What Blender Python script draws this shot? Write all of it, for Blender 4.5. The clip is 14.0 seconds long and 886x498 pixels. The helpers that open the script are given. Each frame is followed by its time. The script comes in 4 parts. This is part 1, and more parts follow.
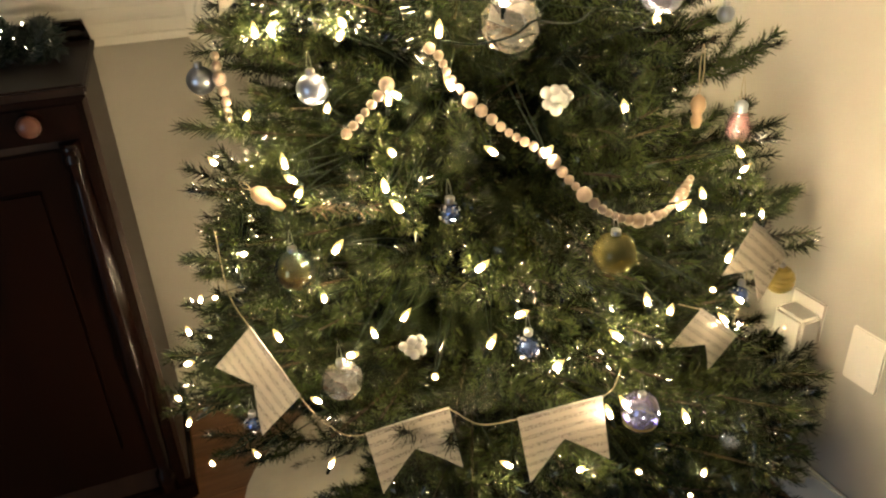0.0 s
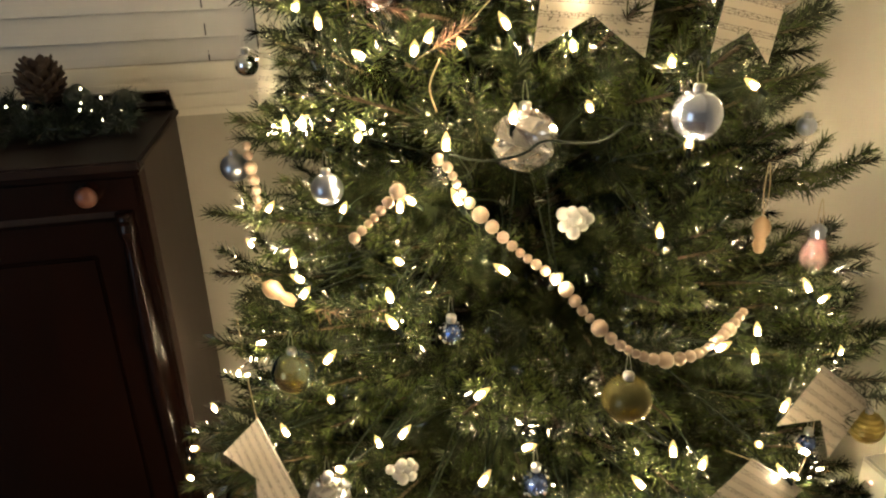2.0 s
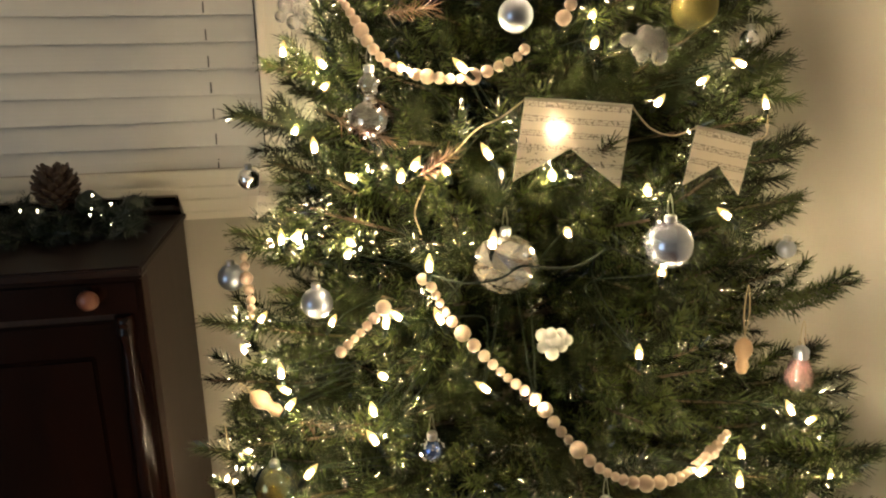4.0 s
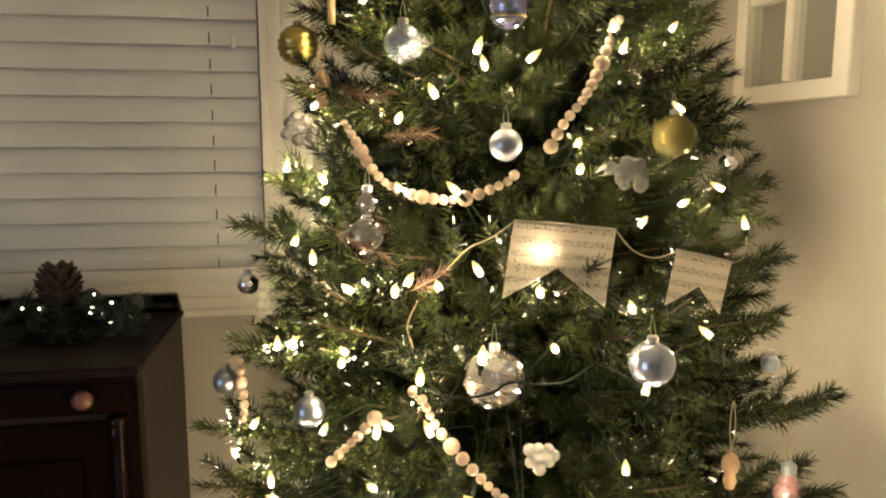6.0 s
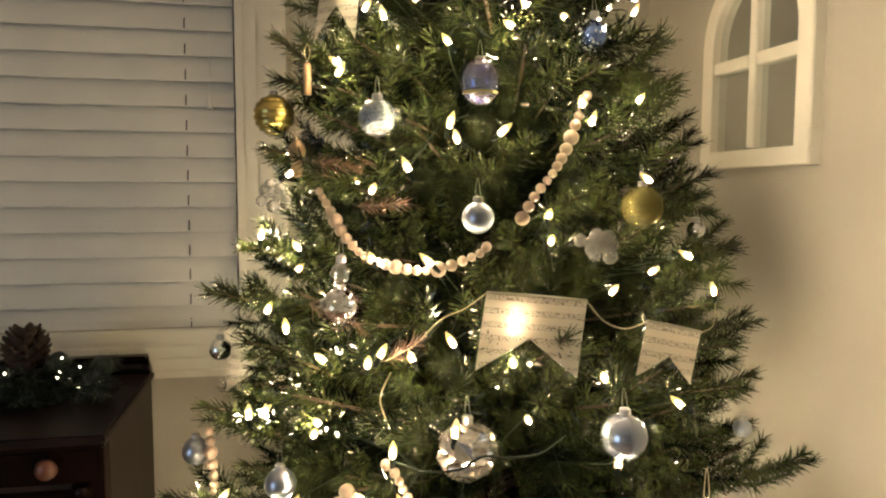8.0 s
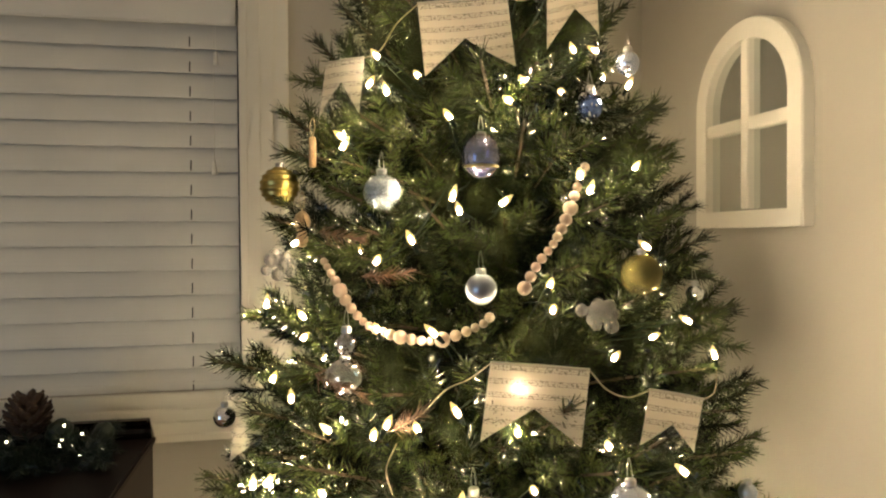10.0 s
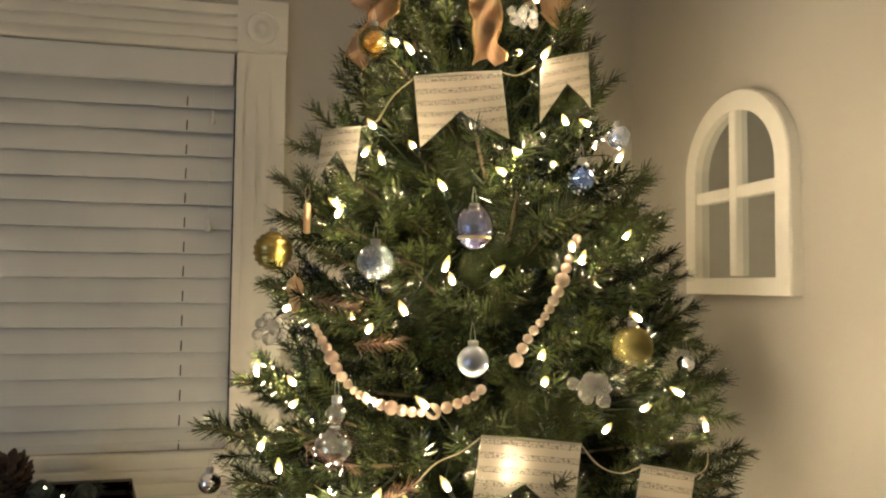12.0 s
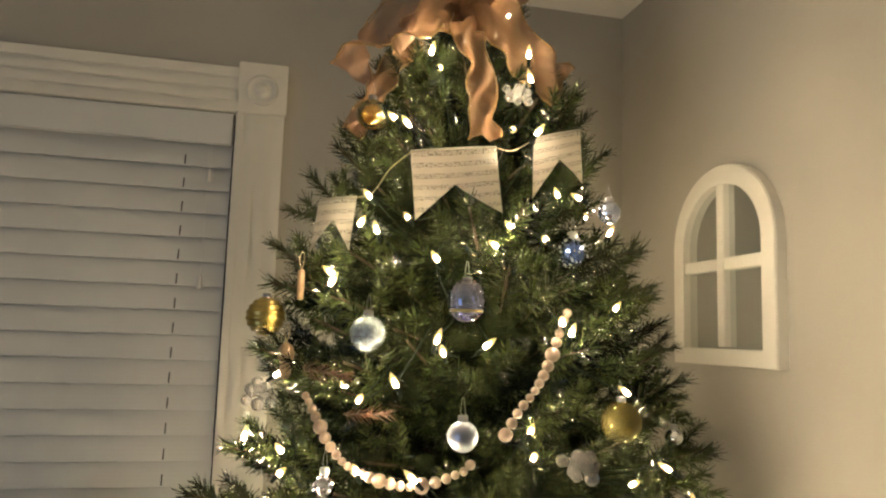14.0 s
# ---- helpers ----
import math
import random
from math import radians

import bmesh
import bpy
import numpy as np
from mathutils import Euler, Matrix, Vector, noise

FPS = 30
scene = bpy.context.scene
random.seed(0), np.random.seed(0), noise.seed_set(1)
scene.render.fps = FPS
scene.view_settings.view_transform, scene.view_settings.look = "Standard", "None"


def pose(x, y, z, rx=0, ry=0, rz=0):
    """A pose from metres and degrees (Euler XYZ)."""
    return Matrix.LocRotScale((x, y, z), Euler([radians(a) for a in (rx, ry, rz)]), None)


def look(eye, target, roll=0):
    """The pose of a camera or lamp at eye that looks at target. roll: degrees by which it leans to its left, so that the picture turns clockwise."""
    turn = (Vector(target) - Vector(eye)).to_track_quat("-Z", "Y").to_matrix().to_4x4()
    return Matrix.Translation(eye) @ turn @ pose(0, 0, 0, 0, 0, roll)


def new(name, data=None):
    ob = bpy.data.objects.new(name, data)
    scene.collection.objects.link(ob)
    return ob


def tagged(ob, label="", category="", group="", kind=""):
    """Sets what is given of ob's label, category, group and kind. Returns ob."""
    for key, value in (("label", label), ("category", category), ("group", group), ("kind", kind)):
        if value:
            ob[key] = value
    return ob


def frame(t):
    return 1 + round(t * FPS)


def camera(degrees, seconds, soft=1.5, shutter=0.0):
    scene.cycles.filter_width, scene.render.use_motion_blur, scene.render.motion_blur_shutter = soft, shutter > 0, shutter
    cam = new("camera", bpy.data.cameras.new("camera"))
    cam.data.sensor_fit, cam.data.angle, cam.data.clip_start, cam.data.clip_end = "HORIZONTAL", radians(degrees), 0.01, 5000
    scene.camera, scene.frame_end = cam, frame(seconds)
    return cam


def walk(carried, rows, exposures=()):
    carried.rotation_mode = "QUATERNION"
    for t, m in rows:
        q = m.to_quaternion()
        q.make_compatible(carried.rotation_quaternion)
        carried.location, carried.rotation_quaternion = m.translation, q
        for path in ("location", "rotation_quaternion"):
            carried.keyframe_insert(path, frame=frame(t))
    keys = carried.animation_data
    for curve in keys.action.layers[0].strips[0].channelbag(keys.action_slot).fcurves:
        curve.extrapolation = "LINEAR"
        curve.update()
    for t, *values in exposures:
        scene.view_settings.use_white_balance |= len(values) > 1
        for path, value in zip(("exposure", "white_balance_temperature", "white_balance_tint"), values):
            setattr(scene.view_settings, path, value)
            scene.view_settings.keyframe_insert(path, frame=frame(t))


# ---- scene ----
cam = camera(62.8, 14.0, soft=2.2)
PATH = [
    (0, (-0.038, -0.041, 1.302), (0.588, 1.626, 0.392), -2.8),
    (0.5, (-0.015, -0.014, 1.309), (0.591, 1.655, 0.39), -2.7),
    (1, (0.041, 0.001, 1.325), (0.584, 1.709, 0.438), -2.2),
    (1.5, (0.104, 0.004, 1.337), (0.508, 1.778, 0.506), -1.7),
    (2, (0.147, 0.007, 1.347), (0.464, 1.826, 0.576), -2.1),
    (2.5, (0.166, 0.008, 1.355), (0.458, 1.854, 0.643), -2.1),
    (3, (0.175, 0.002, 1.364), (0.477, 1.861, 0.691), -1.5),
    (3.5, (0.177, -0.006, 1.374), (0.481, 1.874, 0.762), -1.1),
    (4, (0.179, -0.016, 1.387), (0.488, 1.888, 0.857), -1.1),
    (4.2, (0.178, -0.018, 1.397), (0.494, 1.891, 0.893), -1.1),
    (6.3, (0.181, -0.048, 1.430), (0.517, 1.904, 1.163), 0.3),
    (6.5, (0.181, -0.049, 1.432), (0.525, 1.904, 1.178), 0.5),
    (7, (0.184, -0.049, 1.439), (0.555, 1.902, 1.199), 0.8),
    (7.5, (0.186, -0.05, 1.451), (0.573, 1.902, 1.246), 0.6),
    (8, (0.185, -0.049, 1.46), (0.578, 1.905, 1.296), 0.2),
    (8.5, (0.182, -0.054, 1.468), (0.578, 1.903, 1.348), -0.1),
    (10.8, (0.173, -0.067, 1.504), (0.577, 1.891, 1.519), -0.4),
    (11, (0.173, -0.068, 1.507), (0.582, 1.89, 1.538), -0.1),
    (11.5, (0.171, -0.07, 1.515), (0.587, 1.885, 1.581), 0.1),
    (12, (0.17, -0.069, 1.522), (0.595, 1.883, 1.623), 0.5),
    (12.5, (0.169, -0.066, 1.529), (0.597, 1.883, 1.664), 1.0),
    (13, (0.167, -0.066, 1.54), (0.599, 1.879, 1.705), 1.4),
    (13.5, (0.163, -0.074, 1.547), (0.601, 1.868, 1.748), 1.6),
    (14, (0.161, -0.084, 1.554), (0.609, 1.851, 1.79), 1.8),
]
walk(cam, [(t, look(eye, target, roll)) for t, eye, target, roll in PATH], exposures=[(0, 0.30, 6850, 10), (2, 0.08, 6850, 10), (4, 0.09, 6800, 10), (8, 0.0, 6680, 10), (12, -0.09, 6450, 10), (14, -0.13, 6350, 10)])

# ---- light ----
world = bpy.data.worlds.new("night")
scene.world = world
world.use_nodes = True
world.node_tree.nodes["Background"].inputs[0].default_value = (0.02, 0.03, 0.06, 1)
world.node_tree.nodes["Background"].inputs[1].default_value = 0.05
BULB_GLOW = 1500.0
# added fill light: an unseen cool area lamp beyond an added doorway
fill = bpy.data.lights.new("fill_light", "AREA")
fill.shape, fill.size, fill.size_y, fill.energy, fill.color = "RECTANGLE", 1.4, 1.9, 22.0, (0.62, 0.80, 1.0)
fill_ob = new("fill_light", fill)
fill_ob.matrix_world = look((-2.72, -1.2, 1.10), (0.5, -0.3, 1.25))
tagged(fill_ob, "added cool fill light, its source out of view", "light", kind="structure")


# ---- materials ----
def material(name, colour, rough=0.5, metal=0.0, spread=0.12, scale=8.0, bump=0.0, bump_scale=60.0, colour2=None, per_object=0.0, **extra):
    m = bpy.data.materials.new(name)
    m.use_nodes = True
    nt = m.node_tree
    b = nt.nodes["Principled BSDF"]
    tc = nt.nodes.new("ShaderNodeTexCoord")
    n1 = nt.nodes.new("ShaderNodeTexNoise")
    n1.inputs["Scale"].default_value, n1.inputs["Detail"].default_value = scale, 6
    nt.links.new(tc.outputs["Object"], n1.inputs["Vector"])
    ramp = nt.nodes.new("ShaderNodeMapRange")
    ramp.inputs["From Min"].default_value, ramp.inputs["From Max"].default_value = 0.3, 0.7
    nt.links.new(n1.outputs["Fac"], ramp.inputs["Value"])
    mix = nt.nodes.new("ShaderNodeMix")
    mix.data_type = "RGBA"
    c2 = colour2 or tuple(c * (1 - spread) for c in colour)
    mix.inputs["A"].default_value, mix.inputs["B"].default_value = (*colour, 1), (*c2, 1)
    nt.links.new(ramp.outputs["Result"], mix.inputs["Factor"])
    out = mix.outputs["Result"]
    if per_object:
        oi = nt.nodes.new("ShaderNodeObjectInfo")
        hsv = nt.nodes.new("ShaderNodeHueSaturation")
        mr = nt.nodes.new("ShaderNodeMapRange")
        mr.inputs["To Min"].default_value, mr.inputs["To Max"].default_value = 1 - per_object, 1 + per_object
        nt.links.new(oi.outputs["Random"], mr.inputs["Value"])
        nt.links.new(mr.outputs["Result"], hsv.inputs["Value"])
        nt.links.new(out, hsv.inputs["Color"])
        out = hsv.outputs["Color"]
    nt.links.new(out, b.inputs["Base Color"])
    b.inputs["Roughness"].default_value, b.inputs["Metallic"].default_value = rough, metal
    if bump:
        n2 = nt.nodes.new("ShaderNodeTexNoise")
        n2.inputs["Scale"].default_value, n2.inputs["Detail"].default_value = bump_scale, 4
        nt.links.new(tc.outputs["Object"], n2.inputs["Vector"])
        bp = nt.nodes.new("ShaderNodeBump")
        bp.inputs["Strength"].default_value, bp.inputs["Distance"].default_value = bump, 0.004
        nt.links.new(n2.outputs["Fac"], bp.inputs["Height"])
        nt.links.new(bp.outputs["Normal"], b.inputs["Normal"])
    for key, value in extra.items():
        b.inputs[key.replace("_", " ")].default_value = value
    return m


def grained(name, dark, light, rough, scale=(1.5, 14, 14), coat=0.0, gloss=0.5):
    """Wood with the grain along x of the object."""
    m = bpy.data.materials.new(name)
    m.use_nodes = True
    nt = m.node_tree
    b = nt.nodes["Principled BSDF"]
    tc = nt.nodes.new("ShaderNodeTexCoord")
    mp = nt.nodes.new("ShaderNodeMapping")
    mp.inputs["Scale"].default_value = scale
    nt.links.new(tc.outputs["Object"], mp.inputs["Vector"])
    n = nt.nodes.new("ShaderNodeTexNoise")
    n.inputs["Scale"].default_value, n.inputs["Detail"].default_value, n.inputs["Distortion"].default_value = 3.0, 8, 0.6
    nt.links.new(mp.outputs["Vector"], n.inputs["Vector"])
    r = nt.nodes.new("ShaderNodeValToRGB")
    r.color_ramp.elements[0].position, r.color_ramp.elements[1].position = 0.3, 0.7
    r.color_ramp.elements[0].color, r.color_ramp.elements[1].color = (*dark, 1), (*light, 1)
    nt.links.new(n.outputs["Fac"], r.inputs["Fac"])
    nt.links.new(r.outputs["Color"], b.inputs["Base Color"])
    b.inputs["Roughness"].default_value, b.inputs["Coat Weight"].default_value = rough, coat
    b.inputs["Specular IOR Level"].default_value = gloss
    b.inputs["Coat Roughness"].default_value = 0.25
    return m


WALL = material("wall_paint", (0.42, 0.39, 0.33), 0.75, spread=0.09, scale=2.2, bump=0.12, bump_scale=140)
CEILING = material("ceiling_paint", (0.78, 0.74, 0.66), 0.85, spread=0.05, bump=0.15, bump_scale=90)
TRIM = material("trim_paint", (0.72, 0.68, 0.59), 0.38, spread=0.06, scale=5)
SLAT = material("blind_slat", (0.62, 0.605, 0.57), 0.42, spread=0.06, scale=6)
TAPE = material("blind_cord", (0.72, 0.69, 0.62), 0.7)
SLOT_SHADE = material("slot_shadow", (0.03, 0.03, 0.035), 0.8)
GLASS_NIGHT = material("night_pane", (0.02, 0.02, 0.025), 0.05)
FLOORWOOD = grained("floor_wood", (0.10, 0.045, 0.02), (0.19, 0.09, 0.04), 0.35)
# one mahogany; its side tone is lightened for the tree's light falling there
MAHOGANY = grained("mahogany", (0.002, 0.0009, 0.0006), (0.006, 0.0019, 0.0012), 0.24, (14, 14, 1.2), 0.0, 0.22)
MAHOGANY_LIT_SIDE = grained("mahogany_lit_side", (0.011, 0.006, 0.004), (0.026, 0.014, 0.009), 0.5, (14, 14, 1.2), 0.0, 0.3)
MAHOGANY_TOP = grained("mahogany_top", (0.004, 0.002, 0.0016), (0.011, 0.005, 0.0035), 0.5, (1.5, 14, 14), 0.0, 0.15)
KNOBWOOD = grained("knob_wood", (0.06, 0.022, 0.014), (0.12, 0.045, 0.028), 0.35)
PLASTIC = material("white_plastic", (0.75, 0.71, 0.62), 0.35, spread=0.04)
BARK = material("tree_stem", (0.06, 0.035, 0.02), 0.8, bump=0.3)
NEEDLE = material("needle", (0.050, 0.062, 0.021), 0.17, spread=0.5, scale=14, colour2=(0.012, 0.020, 0.009), per_object=0.3, Specular_IOR_Level=1.0)
NEEDLE_DARK = material("garland_needle", (0.009, 0.019, 0.010), 0.45, spread=0.4, scale=20)
BEADWOOD = material("bead_wood", (0.31, 0.225, 0.165), 0.6, spread=0.25, scale=60, per_object=0.12)
LIGHTWOOD = material("light_wood", (0.30, 0.19, 0.105), 0.55, spread=0.3, scale=50)
CLOTH = material("skirt_cloth", (0.62, 0.55, 0.42), 0.9, spread=0.15, scale=20, bump=0.5, bump_scale=300)
TWINE = material("twine", (0.36, 0.28, 0.18), 0.85, spread=0.3, scale=200)
WIRE = material("green_wire", (0.005, 0.009, 0.005), 0.8, Specular_IOR_Level=0.12)
# dark edge tint: the needles' shade on the rim put into the colour
SILVER = material("silver_satin", (0.42, 0.46, 0.54), 0.30, 1.0, spread=0.05, Specular_Tint=(0.35, 0.36, 0.40, 1))
SILVER_BRIGHT = material("silver_mirror", (0.85, 0.86, 0.90), 0.06, 1.0, spread=0.02)
PEARL = material("pearl_white", (0.50, 0.55, 0.66), 0.20, 0.75, spread=0.08, Coat_Weight=0.6)
GOLD = material("gold_satin", (0.46, 0.36, 0.12), 0.30, 1.0, spread=0.1)
SILVER_GLITTER = material("silver_glitter", (0.46, 0.52, 0.58), 0.25, 1.0, spread=0.6, scale=300, bump=0.8, bump_scale=330)
COPPER_GLITTER = material("copper_glitter", (0.50, 0.30, 0.12), 0.28, 0.8, spread=0.7, scale=300, bump=1.0, bump_scale=500)
CAPMETAL = material("ornament_cap", (0.38, 0.37, 0.36), 0.3, 1.0)


def thin_glass(name, tint, sheen, rough=0.03, body=0.0, mirror=0.10):
    """Blown glass a millimetre thick: seen through, tinted, with a bright glancing gloss and a little colour of its own."""
    m = bpy.data.materials.new(name)
    m.use_nodes = True
    nt = m.node_tree
    clear, gloss, own = nt.nodes.new("ShaderNodeBsdfTransparent"), nt.nodes.new("ShaderNodeBsdfGlossy"), nt.nodes["Principled BSDF"]
    tc, n = nt.nodes.new("ShaderNodeTexCoord"), nt.nodes.new("ShaderNodeTexNoise")
    n.inputs["Scale"].default_value = 22.0
    nt.links.new(tc.outputs["Object"], n.inputs["Vector"])
    film = nt.nodes.new("ShaderNodeValToRGB")
    film.color_ramp.elements[0].position, film.color_ramp.elements[1].position = 0.38, 0.62
    film.color_ramp.elements[0].color, film.color_ramp.elements[1].color = (*sheen[0], 1), (*sheen[1], 1)
    nt.links.new(n.outputs["Fac"], film.inputs["Fac"])
    nt.links.new(film.outputs["Color"], gloss.inputs["Color"])
    nt.links.new(film.outputs["Color"], own.inputs["Base Color"])
    clear.inputs["Color"].default_value, gloss.inputs["Roughness"].default_value, own.inputs["Roughness"].default_value = (*tint, 1), rough, 0.2
    fr, up = nt.nodes.new("ShaderNodeFresnel"), nt.nodes.new("ShaderNodeMath")
    fr.inputs["IOR"].default_value = 1.5
    up.operation, up.use_clamp = "MULTIPLY_ADD", True
    up.inputs[1].default_value, up.inputs[2].default_value = 1.5, mirror
    nt.links.new(fr.outputs[0], up.inputs[0])
    m1, m2 = nt.nodes.new("ShaderNodeMixShader"), nt.nodes.new("ShaderNodeMixShader")
    m1.inputs[0].default_value = body
    nt.links.new(clear.outputs[0], m1.inputs[1])
    nt.links.new(own.outputs[0], m1.inputs[2])
    nt.links.new(up.outputs[0], m2.inputs[0])
    nt.links.new(m1.outputs[0], m2.inputs[1])
    nt.links.new(gloss.outputs[0], m2.inputs[2])
    nt.links.new(m2.outputs[0], nt.nodes["Material Output"].inputs["Surface"])
    return m


CLEAR = thin_glass("clear_glass", (0.95, 0.95, 0.96), ((0.95, 0.95, 1.0), (0.90, 0.92, 0.95)))
IRIDESCENT = thin_glass("iridescent_glass", (0.80, 0.80, 0.86), ((0.40, 0.52, 1.0), (0.85, 0.72, 0.85)), body=0.06)
AMBER = thin_glass("amber_glass", (0.74, 0.58, 0.22), ((1.0, 0.74, 0.24), (0.45, 0.65, 0.55)), body=0.03)
CRYSTAL = thin_glass("faceted_crystal", (0.90, 0.88, 0.85), ((1.0, 0.97, 0.92), (0.90, 0.88, 0.86)), 0.05, 0.07, 0.26)
GOLD_GLITTER = thin_glass("gold_glitter", (0.50, 0.45, 0.16), ((0.36, 0.30, 0.09), (0.18, 0.17, 0.07)), 0.22, 0.32, 0.05)
CLEAR_BEAD = material("clear_bead", (0.90, 0.88, 0.86), 0.12, 0.0, spread=0.05, Transmission_Weight=0.88, IOR=1.42)
FROST = material("frosted_bead", (0.80, 0.77, 0.72), 0.35, 0.0, spread=0.06, Transmission_Weight=0.5)
BLUE = material("blue_foil", (0.16, 0.24, 0.50), 0.15, 0.9, spread=0.4, scale=60)
PINK = thin_glass("pink_glass", (0.92, 0.70, 0.68), ((1.0, 0.55, 0.60), (1.0, 0.85, 0.75)), body=0.22)
PINECONE = material("pine_cone", (0.045, 0.026, 0.016), 0.7, spread=0.5, scale=40, bump=0.4)
COPPER = material("rust_twig", (0.075, 0.028, 0.010), 0.55, spread=0.4, scale=50)


def glow(name, colour, strength):
    m = bpy.data.materials.new(name)
    m.use_nodes = True
    b = m.node_tree.nodes["Principled BSDF"]
    b.inputs["Base Color"].default_value = (0.9, 0.8, 0.6, 1)
    b.inputs["Emission Color"].default_value, b.inputs["Emission Strength"].default_value = (*colour, 1), strength
    return m


LIT = glow("lit_bulb", (1.0, 0.79, 0.49), BULB_GLOW)
LIT_SMALL = glow("lit_fairy_bulb", (1.0, 0.92, 0.62), 14.0)


def halo_glass():
    """The glass of a lit bulb: clear, with a warm halo put in as emission."""
    m = bpy.data.materials.new("halo_glass")
    m.use_nodes = True
    nt = m.node_tree
    e, t, x = nt.nodes.new("ShaderNodeEmission"), nt.nodes.new("ShaderNodeBsdfTransparent"), nt.nodes.new("ShaderNodeMixShader")
    e.inputs[0].default_value, e.inputs[1].default_value = (1.0, 0.66, 0.25, 1), 2.6
    x.inputs[0].default_value = 0.28
    nt.links.new(t.outputs[0], x.inputs[1])
    nt.links.new(e.outputs[0], x.inputs[2])
    nt.links.new(x.outputs[0], nt.nodes["Material Output"].inputs["Surface"])
    return m


HALO_GLASS = halo_glass()
LED = glow("red_led", (1.0, 0.42, 0.36), 2.2)


def mirror_glass():
    m = material("mirror_glass", (0.76, 0.79, 0.78), 0.03, 1.0, spread=0.02)
    return m


MIRROR = mirror_glass()


def sheet_music():
    """Aged paper with staves of fine grey lines and notes, by the flag's own flat coordinates."""
    m = bpy.data.materials.new("sheet_music")
    m.use_nodes = True
    nt = m.node_tree
    b = nt.nodes["Principled BSDF"]
    tc = nt.nodes.new("ShaderNodeTexCoord")
    sep = nt.nodes.new("ShaderNodeSeparateXYZ")
    nt.links.new(tc.outputs["UV"], sep.inputs[0])

    def maths(op, a, c=None):
        n = nt.nodes.new("ShaderNodeMath")
        n.operation = op
        for i, v in enumerate((a, c)):
            if v is None:
                continue
            if isinstance(v, (int, float)):
                n.inputs[i].default_value = v
            else:
                nt.links.new(v, n.inputs[i])
        return n.outputs[0]

    y = sep.outputs["Y"]
    band = maths("LESS_THAN", maths("FRACT", maths("MULTIPLY", y, 58.0)), 0.45)
    line = maths("LESS_THAN", maths("FRACT", maths("MULTIPLY", y, 340.0)), 0.35)
    staff = maths("MULTIPLY", band, line)
    noise_n = nt.nodes.new("ShaderNodeTexNoise")
    noise_n.inputs["Scale"].default_value, noise_n.inputs["Detail"].default_value = 300.0, 1
    nt.links.new(tc.outputs["UV"], noise_n.inputs["Vector"])
    note = maths("MULTIPLY", maths("GREATER_THAN", noise_n.outputs["Fac"], 0.57), band)
    ink = maths("MINIMUM", maths("ADD", maths("MULTIPLY", staff, 0.5), maths("MULTIPLY", note, 0.85)), 0.85)
    stain = nt.nodes.new("ShaderNodeTexNoise")
    stain.inputs["Scale"].default_value = 18.0
    nt.links.new(tc.outputs["UV"], stain.inputs["Vector"])
    paper = nt.nodes.new("ShaderNodeMix")
    paper.data_type = "RGBA"
    paper.inputs["A"].default_value, paper.inputs["B"].default_value = (0.64, 0.60, 0.53, 1), (0.52, 0.47, 0.39, 1)
    nt.links.new(stain.outputs["Fac"], paper.inputs["Factor"])
    mix = nt.nodes.new("ShaderNodeMix")
    mix.data_type = "RGBA"
    mix.inputs["B"].default_value = (0.16, 0.14, 0.12, 1)
    nt.links.new(ink, mix.inputs["Factor"])
    nt.links.new(paper.outputs["Result"], mix.inputs["A"])
    nt.links.new(mix.outputs["Result"], b.inputs["Base Color"])
    b.inputs["Roughness"].default_value = 0.8
    trans = nt.nodes.new("ShaderNodeBsdfTranslucent")
    nt.links.new(mix.outputs["Result"], trans.inputs["Color"])
    ms = nt.nodes.new("ShaderNodeMixShader")
    ms.inputs[0].default_value = 0.20
    nt.links.new(b.outputs[0], ms.inputs[1])
    nt.links.new(trans.outputs[0], ms.inputs[2])
    nt.links.new(ms.outputs[0], nt.nodes["Material Output"].inputs["Surface"])
    return m


PAPER = sheet_music()


def sheer_ribbon():
    m = bpy.data.materials.new("sheer_ribbon")
    m.use_nodes = True
    nt = m.node_tree
    b = nt.nodes["Principled BSDF"]
    tc = nt.nodes.new("ShaderNodeTexCoord")
    n = nt.nodes.new("ShaderNodeTexNoise")
    n.inputs["Scale"].default_value = 25.0
    nt.links.new(tc.outputs["Object"], n.inputs["Vector"])
    r = nt.nodes.new("ShaderNodeValToRGB")
    r.color_ramp.elements[0].color, r.color_ramp.elements[1].color = (0.24, 0.14, 0.075, 1), (0.38, 0.225, 0.125, 1)
    nt.links.new(n.outputs["Fac"], r.inputs["Fac"])
    nt.links.new(r.outputs["Color"], b.inputs["Base Color"])
    b.inputs["Roughness"].default_value = 0.55
    trans = nt.nodes.new("ShaderNodeBsdfTranslucent")
    trans.inputs["Color"].default_value = (0.44, 0.26, 0.14, 1)
    clear = nt.nodes.new("ShaderNodeBsdfTransparent")
    m1, m2 = nt.nodes.new("ShaderNodeMixShader"), nt.nodes.new("ShaderNodeMixShader")
    m1.inputs[0].default_value, m2.inputs[0].default_value = 0.5, 0.42
    nt.links.new(b.outputs[0], m1.inputs[1])
    nt.links.new(trans.outputs[0], m1.inputs[2])
    nt.links.new(m1.outputs[0], m2.inputs[1])
    nt.links.new(clear.outputs[0], m2.inputs[2])
    nt.links.new(m2.outputs[0], nt.nodes["Material Output"].inputs["Surface"])
    return m


RIBBON = sheer_ribbon()


